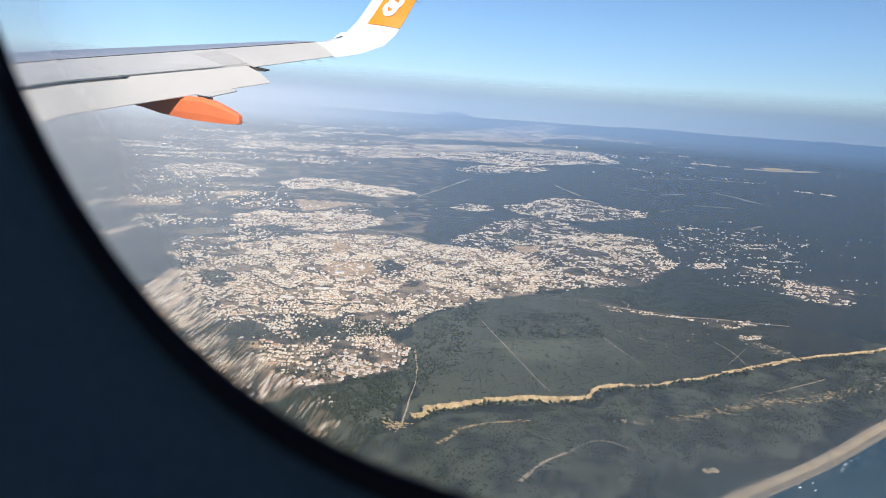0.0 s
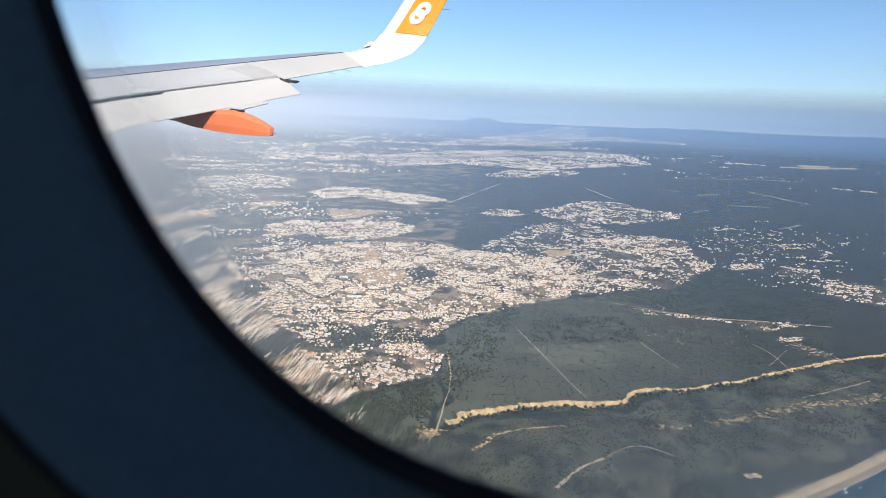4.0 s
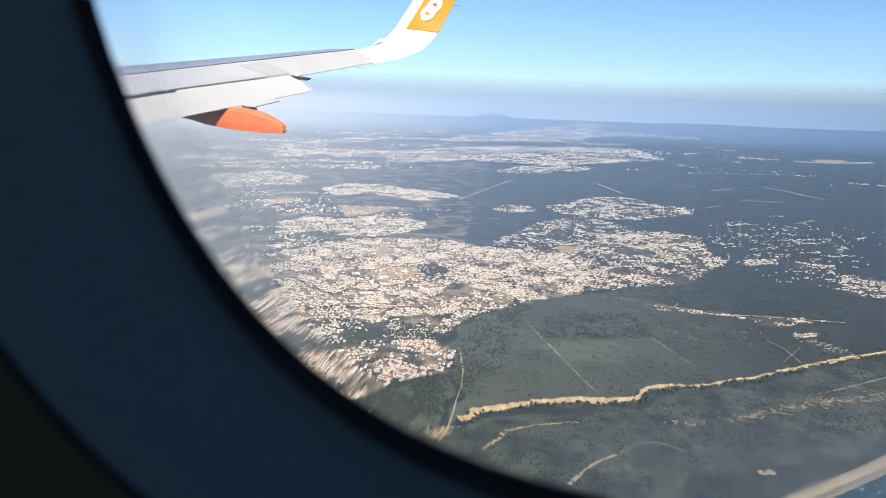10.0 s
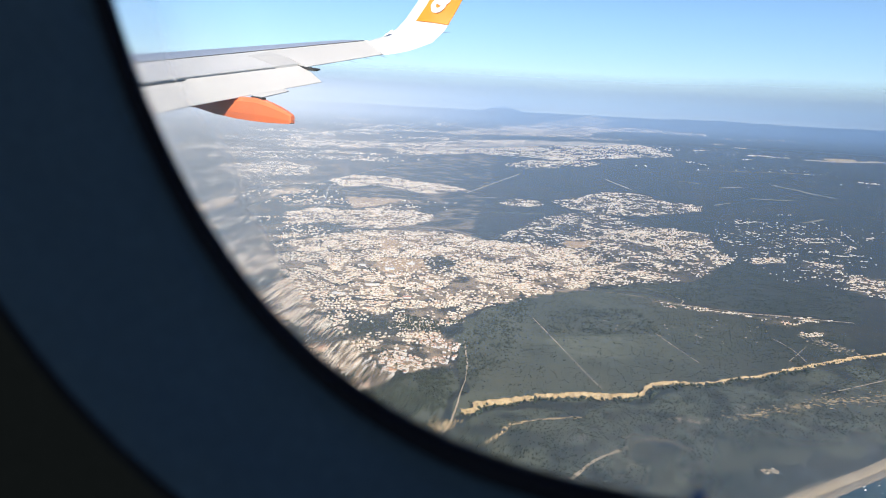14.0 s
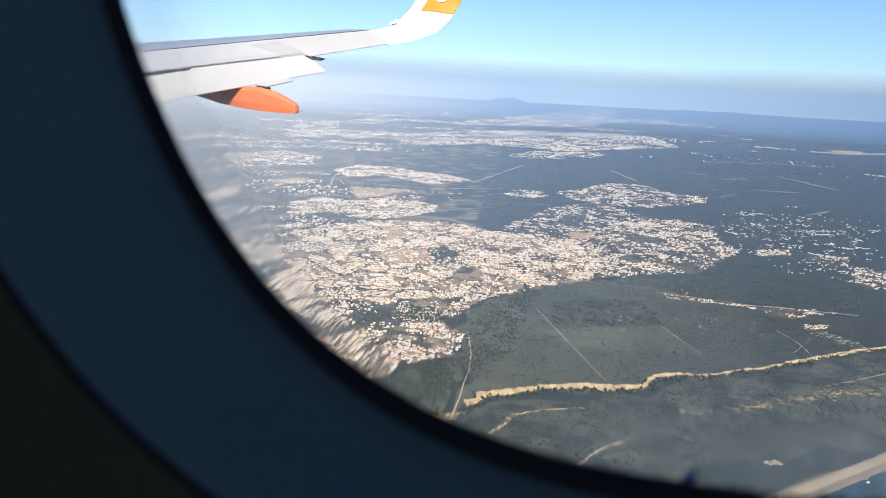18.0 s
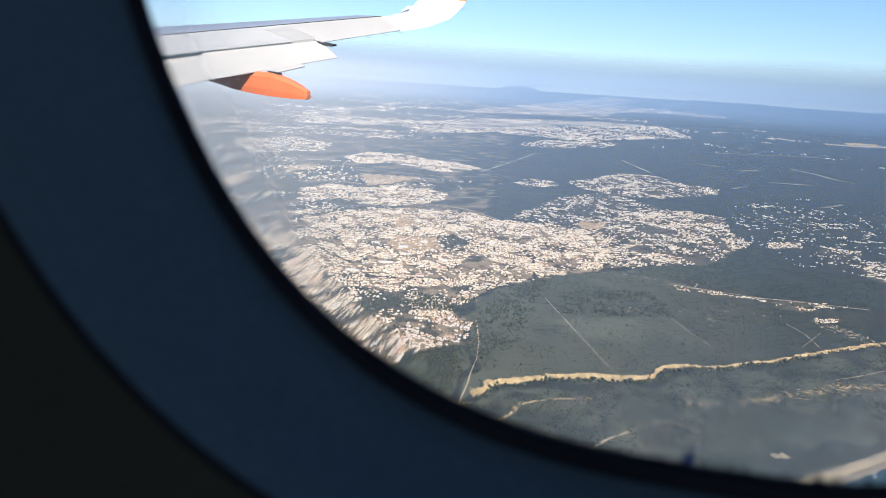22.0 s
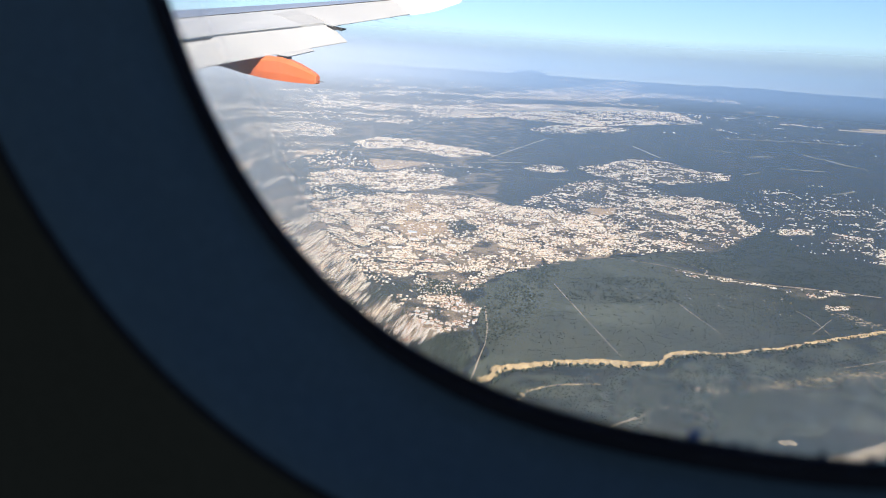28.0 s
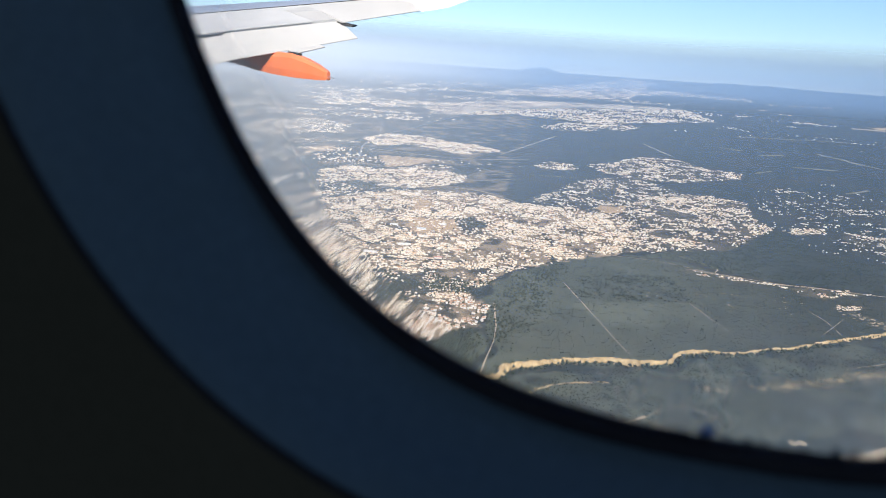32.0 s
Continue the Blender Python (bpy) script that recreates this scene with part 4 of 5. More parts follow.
loft("slat_gap", [[(slat_line(y)[0] - 0.014, y, slat_line(y)[1] + 0.008), (slat_line(y)[0] + 0.010, y, slat_line(y)[1] + 0.009), (slat_line(y)[0] - 0.002, y, slat_line(y)[1] - 0.05)] for y in (0.12, 5, 10, 13.95)], M_GAP, wing, "dark line behind the slats", smooth=False)
ys = [0.12, 1.9, 3.5, 5, 6.5, 8, 9.5, 11.0, 11.68]
loft("wing_box", [box_section(y, slat_line, cove, 0.30) for y in ys], M_WING, wing, "pale grey painted upper skin")
outer = [11.69, 12.4, 13.2, 14.0]
loft("aileron", [box_section(y, slat_line, tail, 0.05) for y in outer], M_FLAP, wing, "white outer wing and aileron")
for ya, yb in ((0.12, 6.2), (6.22, 9.6), (9.62, 12.6), (12.62, 14.0)):
    loft("slat", [nose_section(y) for y in np.linspace(ya, yb, 4)], M_SLAT, wing, "bluish bare metal leading edge")


def flap_section(y):
    (x0, z0), (x1, z1) = cove(y), flap_edge(y)
    x0, z0 = x0 + 0.015, z0 - (0.062 if y < 9.3 else 0.035)
    return [(x0 - 0.10, y, z0 - 0.05), (x0, y, z0), (x0 + (x1 - x0) * 0.5, y, (z0 + z1) / 2 + 0.03), (x1, y, z1), (x1 - 0.004, y, z1 - 0.012), (x0 + (x1 - x0) * 0.4, y, (z0 + z1) / 2 - 0.08)]


flap_ob = loft("flap", [flap_section(y) for y in (0.12, 2.0, 4.0, 6.0, 8.0, 9.27, 9.33, 10.2, 11.0, 11.7)], M_FLAP, wing, "off-white extended flap")
loft("flap_cove", [[(cove(y)[0] - 0.02, y, cove(y)[1] - 0.03), (cove(y)[0] + 0.03, y, cove(y)[1] - 0.075), (cove(y)[0] - 0.2, y, cove(y)[1] - 0.2)] for y in (1.9, 6, 9, 11.66)], M_GAP, wing, "dark gap under the spoilers")
for ya, yb in ((2.2, 4.9), (4.94, 7.0), (7.04, 9.1), (9.14, 11.1)):
    secs = []
    for y in np.linspace(ya, yb, 3):
        (x0, z0), (x1, z1) = slat_line(y), cove(y)
        p = [(x0 + (x1 - x0) * u, z0 + (z1 - z0) * u) for u in (0.62, 1.03)]
        secs.append([(p[0][0], y, p[0][1] + 0.026), (p[1][0], y, p[1][1] + 0.014), (p[1][0], y, p[1][1] - 0.004), (p[0][0], y, p[0][1] + 0.010)])
    loft("spoiler", secs, M_WING, wing, smooth=False)
# thin patch on the upper skin, a darker grey than the rest
secs = []
for y, u0 in ((11.12, 0.30), (11.40, 0.22), (11.67, 0.16)):
    (x0, z0), (x1, z1) = slat_line(y), cove(y)
    at = lambda u, h: (x0 + (x1 - x0) * u, y, z0 + (z1 - z0) * u + 0.05 * min(u, 1 - u) + h)
    secs.append([at(u0, 0.006), at(max(u0, 0.5), 0.006), at(1.0, 0.006), at(1.0, -0.004), at(max(u0, 0.5), -0.004), at(u0, -0.004)])
loft("wing_patch", secs, M_GREYWING, wing, "darker grey patch on the skin beside the flap's end", smooth=False)
# flap end guide and the small step in the flap's edge
loft("flap_tip", [[(-5.25, 11.62, 0.590), (-4.62, 11.70, 0.515), (-4.64, 11.70, 0.480), (-5.25, 11.62, 0.535)], [(-5.22, 11.80, 0.605), (-4.60, 11.84, 0.530), (-4.62, 11.84, 0.505), (-5.22, 11.80, 0.560)]], M_GAP, flap_ob, "dark flap end fitting", smooth=False)
(xa, za), (xb, zb) = flap_edge(10.05), flap_edge(10.75)
loft("flap_tab", [[(xa, 10.05, za), (xa + 0.10, 10.05, za - 0.05), (xa + 0.09, 10.05, za - 0.065), (xa, 10.05, za - 0.02)], [(xb, 10.75, zb), (xb + 0.10, 10.75, zb - 0.03), (xb + 0.09, 10.75, zb - 0.045), (xb, 10.75, zb - 0.02)]], M_FLAP, flap_ob, "off-white stepped flap edge", smooth=False)

# flap track fairing: a slim canoe under the flap
FAIRING = [(-6.6, -0.16, -0.17, 0.02), (-6.0, -0.14, -0.18, 0.08), (-5.75, -0.09, -0.215, 0.11), (-5.45, -0.04, -0.285, 0.14), (-5.10, -0.01, -0.335, 0.155), (-4.82, -0.015, -0.358, 0.15), (-4.62, -0.075, -0.368, 0.13), (-4.44, -0.150, -0.372, 0.11), (-4.30, -0.225, -0.369, 0.09), (-4.275, -0.245, -0.355, 0.07)]


def fairing_ring(x, top, low, wide):
    ring = []
    for side, up in ((-0.60, 1.0), (0.60, 1.0), (0.95, 0.80), (1.0, 0.30), (0.92, 0.0), (-0.92, 0.0), (-1.0, 0.30), (-0.95, 0.80)):
        ring.append((x, 9.9 + wide * side, low + (top - low) * up))
    return ring


fairing_ob = loft("flap_track_fairing", [fairing_ring(*r) for r in FAIRING], M_FAIRING, wing, "bright orange faceted flap track fairing", smooth=False)
loft("fairing_hinge", [[(-4.90, 9.82, 0.008), (-4.74, 9.82, -0.008), (-4.74, 9.82, -0.05), (-4.90, 9.82, -0.04)], [(-4.90, 9.98, 0.008), (-4.74, 9.98, -0.008), (-4.74, 9.98, -0.05), (-4.90, 9.98, -0.04)]], M_GAP, fairing_ob, "dark hinge recess above the fairing", smooth=False)
loft("fairing_drain", [[(-4.29, 9.9, -0.30), (-4.29, 9.91, -0.31), (-4.29, 9.89, -0.31)], [(-4.18, 9.9, -0.335), (-4.18, 9.906, -0.341), (-4.18, 9.894, -0.341)]], M_METAL, fairing_ob)

# winglet: sections from the wing's end to the tip (front x, back x, y, z front, z back, thickness)
WL = [(-4.495, -4.09, 14.0, 1.222, 0.95, 0.16), (-4.56, -3.95, 14.45, 1.26, 1.03, 0.14), (-4.40, -3.80, 14.95, 1.40, 1.13, 0.12), (-4.22, -3.40, 15.25, 1.58, 1.335, 0.10), (-4.06, -3.18, 15.45, 1.82, 1.61, 0.09), (-3.86, -3.05, 15.58, 2.18, 1.89, 0.08), (-3.70, -2.82, 15.74, 2.51, 2.40, 0.07), (-3.25, -2.55, 15.9, 3.05, 2.98, 0.05), (-2.72, -2.30, 16.05, 3.52, 3.50, 0.03)]


def tip_section(s, u0=0.0, u1=1.0, swell=0.0):
    x0, x1, y, z0, z1, th = s
    bend = min(1.0, max(0.0, (y - 14.3) / 1.0))
    ny, nz = -bend, 1 - bend * 0.75
    ln = math.hypot(ny, nz)
    ny, nz = ny / ln, nz / ln
    up, dn = [], []
    for u in (u0, u0 + (u1 - u0) * 0.3, u0 + (u1 - u0) * 0.65, u1):
        w = th * 0.5 * (math.sin(math.pi * min(1, max(0.0, u)) ** 0.6)) + swell
        x, z = x0 + (x1 - x0) * u, z0 + (z1 - z0) * u
        up.append((x, y + ny * w, z + nz * w))
        dn.append((x, y - ny * w, z - nz * w))
    return up + dn[::-1]


tip_ob = loft("winglet", [tip_section(s) for s in WL], M_WHITE, wing, "white upswept winglet")


def between(a, b, u):
    return tuple(p + (q - p) * u for p, q in zip(a, b))


def panel_row(r):
    """One row of the painted panel, laid on both faces of the winglet; its lower edge runs level."""
    near, far = [], []
    for u in (0.27, 0.40, 0.55, 0.70, 0.85, 1.003):
        v = 4.05 + 0.55 * (u - 0.27)
        v = min(7.999, v + (8 - v) * r)
        k = int(v)
        ring = tip_section(between(WL[k], WL[k + 1], v - k), u, u, 0.012)
        near.append(ring[0])
        far.append(ring[-1])
    return near + far[::-1]


loft("winglet_marking", [panel_row(r) for r in (0, 0.06, 0.12, 0.18, 0.24, 0.36, 0.48, 0.6, 0.72, 0.86, 1.0)], M_ORANGE, tip_ob, "orange painted winglet panel")
for n, (u, r) in enumerate(((0.28, 0.17), (0.66, 0.17))):
    s = between(WL[5], WL[6], u)
    x, z, y = s[0] + (s[1] - s[0]) * (0.55 + 0.05 * n), s[3] + (s[4] - s[3]) * 0.5, s[2]
    v, f = [], []
    for q in range(24):
        a = 2 * math.pi * q / 24
        for rr in (r, r * 0.34):
            v.append((x + rr * math.cos(a) + 0.3 * rr * math.sin(a), y - 0.068 + 0.30 * rr * math.sin(a), z + rr * math.sin(a)))
    f = [(2 * q, 2 * ((q + 1) % 24), 2 * ((q + 1) % 24) + 1, 2 * q + 1) for q in range(24)]
    part("winglet_emblem", v, f, M_WHITE, tip_ob, "white round painted mark")
loft("winglet_fence", [[(-4.38, 14.9, 1.42), (-4.22, 15.0, 1.50), (-4.22, 15.0, 1.48)], [(-4.26, 15.0, 1.535), (-4.22, 15.02, 1.55), (-4.22, 15.02, 1.53)]], M_METAL, tip_ob)


def wick(x, y, z, dx, dz):
    loft("static_wick", [[(x, y, z), (x, y + 0.012, z - 0.01), (x, y - 0.012, z - 0.01)], [(x + dx, y + 0.05, z + dz), (x + dx, y + 0.058, z + dz - 0.006), (x + dx, y + 0.042, z + dz - 0.006)]], M_METAL, wing)


for y in (12.9, 13.4, 13.9, 14.4):
    x, z = tail(y)
    wick(x - 0.02, y, z - 0.01, 0.13, -0.038)
wick(-3.22, 15.44, 1.58, 0.16, 0.0)
wick(-2.84, 15.73, 2.35, 0.16, 0.0)

# ---- woods and houses ----
def clumps(name, x, y, size, label):
    """Tree crowns, each an uneven tuft on its own spot."""
    n = len(x)
    base = np.array([(0, 0, 1.0), (1, 0, 0.45), (0.31, 0.95, 0.5), (-0.81, 0.59, 0.4), (-0.81, -0.59, 0.5), (0.31, -0.95, 0.42), (0, 0, 0.02)])
    tri = np.array([(0, 1, 2), (0, 2, 3), (0, 3, 4), (0, 4, 5), (0, 5, 1), (6, 2, 1), (6, 3, 2), (6, 4, 3), (6, 5, 4), (6, 1, 5)])
    jit = rng.normal(0, 0.2, (n, 7, 3))
    turn = rng.uniform(0, 6.28, n)
    c, s = np.cos(turn)[:, None], np.sin(turn)[:, None]
    p = (base[None] + jit) * (size * rng.uniform(0.6, 1.35, n))[:, None, None] * np.array((0.62, 0.62, 1.0))
    px, py = p[..., 0] * c - p[..., 1] * s, p[..., 0] * s + p[..., 1] * c
    v = np.stack([px + x[:, None], py + y[:, None], p[..., 2] + height(x, y)[:, None]], -1).reshape(-1, 3)
    f = (tri[None] + 7 * np.arange(n)[:, None, None]).reshape(-1, 3)
    return tagged(new(name, arrays(name, v, f, [M_LEAF])), label, "trees", kind="stuff")


def rows_of_plots(poly, size, spacing, seed):
    """Plots of a town: small quarters, each with streets at its own lean and its own share of built plots."""
    g = np.random.default_rng(seed)
    p = np.asarray(poly, float)
    lo, hi = p.min(0) - spacing, p.max(0) + spacing
    n = max(4, int(np.prod((hi - lo) / spacing)))
    hubs = g.uniform(lo, hi, (n, 2))
    lean = g.choice((0.2, 0.55, 0.9, -0.25), n) + g.normal(0, 0.12, n)
    built = g.choice((0.94, 0.8, 0.6, 0.34, 0.1), n, p=(0.32, 0.27, 0.2, 0.13, 0.08))
    spots, turns = [], []
    for k in range(n):
        a, b = size * g.uniform(0.95, 1.25), size * g.uniform(1.25, 1.75)
        u, v = np.meshgrid(np.arange(-1.5 * spacing, 1.5 * spacing, a), np.arange(-1.5 * spacing, 1.5 * spacing, b))
        u, v = u.ravel(), v.ravel()
        v = v + np.where(np.round(v / b) % 2 == 0, 0.14, -0.14) * b
        u, v = u + g.normal(0, 0.16 * a, u.shape), v + g.normal(0, 0.07 * b, v.shape)
        v = v + 1.2 * np.sin(u / 9 + k)
        c, s = math.cos(lean[k]), math.sin(lean[k])
        q = hubs[k] + np.stack([u * c - v * s, u * s + v * c], -1)
        close = np.argsort(np.hypot(*(hubs - hubs[k]).T))[:24]
        d = np.hypot(q[:, None, 0] - hubs[None, close, 0], q[:, None, 1] - hubs[None, close, 1])
        near = close[np.argmin(d, 1)]
        d.partition(1, axis=1)
        ok = (near == k) & (d[:, 1] - d[:, 0] > 0.9 * size) & (g.random(len(q)) < built[k])
        spots.append(q[ok])
        turns.append(lean[k] + g.choice((0, 0, math.pi / 2), ok.sum()) + g.normal(0, 0.06, ok.sum()))
    q, turn = np.concatenate(spots), np.concatenate(turns)
    w = 2.6 * spacing / 26
    ok = inside(poly, q[:, 0] + 4 * w * (patchy(q[:, 0], q[:, 1], 9, 21) - 0.5), q[:, 1] + 5 * w * (patchy(q[:, 0], q[:, 1], 9, 22) - 0.5))
    return q[ok], turn[ok]


def spread(poly, count):
    """Random spots inside an outline."""
    p = np.asarray(poly, float)
    lo, hi = p.min(0), p.max(0)
    q = rng.uniform(lo, hi, (count * 3, 2))
    q = q[inside(poly, q[:, 0], q[:, 1])]
    return q[:count]


PLANTATION = [(-13, 427), (44, 452), (53, 402), (-11, 377)]
YOUNG_PINES = [(-48, 419), (-24, 454), (-28, 349), (-36, 285), (-45, 282), (-53, 340)]
for name, poly, count, size, label in (("pine_wood", PLANTATION, 700, 0.8, "dotted dark pine plantation"), ("pine_wood", YOUNG_PINES, 900, 0.85, "dark pines beside the town's edge"), ("pine_wood", PINE_WOOD, 5200, 0.55, "thin young growth over the whole plantation"), ("pine_wood", DARK_WOOD, 3600, 0.7, "smooth dark pine wood beside the town"), ("pine_wood", EDGE_PINES, 2600, 0.95, "scattered pines below the town"), ("dune_scrub", COAST_SCRUB, 20000, 0.55, "dark scrub on the coastal flat")):
    q = spread(poly, int(count * 1.35))
    q = q + rng.normal(0, 0.012 * np.ptp(q[:, 1]), q.shape)
    q = q[rng.random(len(q)) < np.clip((0.5 * patchy(q[:, 0], q[:, 1], 13, 51) + 0.5 * patchy(q[:, 0], q[:, 1], 4, 52) - 0.24) * 3.2, 0.12, 1)]
    clumps(name, q[:, 0], q[:, 1], size, label)
edge = along(CLIFF[:15], 1.1)
edge = edge + np.array((0.7, -0.7)) * rng.normal(2.7, 1.5, len(edge))[:, None] + rng.normal(0, 0.4, edge.shape)
rim = along(CLIFF[:19], 0.8)
rim = rim + np.array((0.7, -0.7)) * np.where(rng.random(len(rim)) < 0.6, -1.3, 0.5)[:, None] + rng.normal(0, 0.55, rim.shape)
clumps("cliff_scrub", rim[:, 0], rim[:, 1], 0.75, "dark bushes along the cliff's broken upper rim")
broken = along(CLIFF[10:19], 1.0)
broken = broken + rng.normal(0, 0.75, broken.shape)
clumps("cliff_scrub", broken[:, 0], broken[:, 1], 0.85, "dark pines standing in the broken escarpment")
clumps("cliff_pines", edge[:, 0], edge[:, 1], 1.5, "taller pines growing along the foot of the cliff")
q = np.concatenate([spread(p, int(900 * d)) for p, d, s, label in DISTRICTS[:6]] + [spread(p, 160) for p in PARKS])
q = q[rng.random(len(q)) < np.clip((0.62 - patchy(q[:, 0], q[:, 1], 11, 5)) * 4, 0.15, 1)]
clumps("town_trees", q[:, 0], q[:, 1], 1.0, "garden trees between the houses")


def house_boxes(x, y, length, turn, keep=1.0):
    """Walls and hipped or flat roofs for many houses: arrays of corners, faces and which material."""
    n = len(x)
    grand = np.where(rng.random(n) < 0.035, rng.uniform(1.6, 2.8, n), 1.0)
    L = length * rng.uniform(0.5, 1.25, n) * grand
    W = length * rng.uniform(0.38, 0.7, n) * grand
    H = length * rng.uniform(0.18, 0.42, n)
    E = length * np.where(rng.random(n) < 0.7, rng.uniform(0.10, 0.2, n), 0.03)
    c, s = np.cos(turn), np.sin(turn)
    cx = np.array((-1, 1, 1, -1)) / 2
    cy = np.array((-1, -1, 1, 1)) / 2
    lx, ly = np.stack([cx * l for l in (1.0,)])[0], cy
    X = lx[None] * L[:, None]
    Y = ly[None] * W[:, None]
    low = np.stack([X * c[:, None] - Y * s[:, None] + x[:, None], X * s[:, None] + Y * c[:, None] + y[:, None]], -1)
    ridge = np.stack([np.stack([x - L * 0.25 * c, y - L * 0.25 * s], -1), np.stack([x + L * 0.25 * c, y + L * 0.25 * s], -1)], 1)
    z = height(x, y)
    v = np.concatenate([np.concatenate([low, np.repeat(z - 0.1, 4).reshape(n, 4, 1)], -1), np.concatenate([low, np.repeat(z + H, 4).reshape(n, 4, 1)], -1), np.concatenate([ridge, np.repeat(z + H + E, 2).reshape(n, 2, 1)], -1)], 1)
    return v


def houses(name, x, y, length, turn, label):
    n = len(x)
    v = house_boxes(x, y, length, turn)
    wallf = np.array([(0, 1, 5, 4), (1, 2, 6, 5), (2, 3, 7, 6), (3, 0, 4, 7)])
    rooff = np.array([(0, 1, 5, 4), (2, 3, 4, 5), (3, 0, 4, 4), (1, 2, 5, 5)])
    vw = v[:, :8].reshape(-1, 3)
    vr = v[:, 4:].reshape(-1, 3)
    fw = (wallf[None] + 8 * np.arange(n)[:, None, None]).reshape(-1, 4)
    tri = np.array([(0, 1, 5), (0, 5, 4), (2, 3, 4), (2, 4, 5), (3, 0, 4), (1, 2, 5)])
    fr = (tri[None] + 6 * np.arange(n)[:, None, None]).reshape(-1, 3)
    town = new(name)
    tagged(town, label, "houses", kind="stuff")
    for nm, vv, ff, m in (("walls", vw, fw, M_WALLS), ("roofs", vr, fr, M_ROOFS)):
        ob = new(nm, arrays(nm, vv, ff, [m]))
        ob.parent = town
        ob["kind"] = "stuff"
    return town


plots, aim = rows_of_plots(FRONT, 1.55, 20, 77)
order = np.argsort(plots[:, 0] * 0.55 + plots[:, 1] * -0.3)[::-1][:300]
placed, aim = plots[order], aim[order]
limit = (placed[:, 0] * 0.55 - placed[:, 1] * 0.3).min()
for poly, share, size, label in DISTRICTS:
    p = np.asarray(poly, float)
    area = 0.5 * abs(np.sum(p[:, 0] * np.roll(p[:, 1], -1) - p[:, 1] * np.roll(p[:, 0], -1)))
    q, turn = rows_of_plots(poly, size, 12 * size, int(area) % 97)
    s = size / 2.0
    full = 0.45 * patchy(q[:, 0], q[:, 1], 15 * s, 3) + 0.55 * patchy(q[:, 0] * 0.8, q[:, 1] * 1.2, 4.6 * s, 4)
    ok = rng.random(len(q)) < np.clip((full - (0.66 - 0.58 * share)) * 6.0, 0.01, 0.96 if share > 0.9 else 0.8 if size < 2.4 else 0.5)
    bx, by = q[:, 0] + 8 * (patchy(q[:, 0], q[:, 1], 5, 21) - 0.5), q[:, 1] + 10 * (patchy(q[:, 0], q[:, 1], 5, 22) - 0.5)
    for park in PARKS + FIELDS:
        ok &= ~inside(park, bx, by) | (rng.random(len(q)) < 0.16)
    ok &= ~(inside(FRONT, q[:, 0], q[:, 1]) & (q[:, 0] * 0.55 - q[:, 1] * 0.3 > limit))
    ok &= inland(q[:, 0], q[:, 1]) > 8
    q, turn = q[ok], turn[ok]
    houses("houses", q[:, 0], q[:, 1], size, turn, label)
# loose far suburbs up to the hills: bunches drawn out sideways
def bunches(count, a0, a1, d0, d1, per, size, label):
    xs, ys_ = [], []
    for n in range(count):
        a = radians(rng.uniform(a0, a1))
        d = math.exp(rng.uniform(math.log(d0), math.log(d1)))
        m = int(per * rng.uniform(0.3, 1.7))
        aa = a + rng.normal(0, rng.uniform(0.012, 0.055), m)
        dd = d * (1 + rng.normal(0, rng.uniform(0.004, 0.018), m))
        xs.append(np.sin(aa) * dd)
        ys_.append(np.cos(aa) * dd)
    x, y = np.concatenate(xs), np.concatenate(ys_)
    ok = (np.hypot(x, y) < 4850) & (inland(x, y) > 60)
    houses("houses", x[ok], y[ok], size, rng.uniform(0, 3, ok.sum()), label)


bunches(46, -34, 8, 2500, 4500, 45, 6.5, "white specks of far suburbs in the haze")
bunches(30, -34, -14, 1500, 2400, 40, 4.5, "pale suburbs beyond the motorway")
bunches(20, -34, -22, 700, 1300, 30, 2.8, "pale hamlets by the motorway")
bunches(16, 3, 26, 1700, 3800, 8, 3.4, "lone white farmhouses on the wooded plain")
bunches(8, 14, 26, 620, 1100, 6, 1.6, "white villas in the pine woods")
bunches(9, -24, -13, 600, 900, 22, 2.2, "small pale estates behind the town")


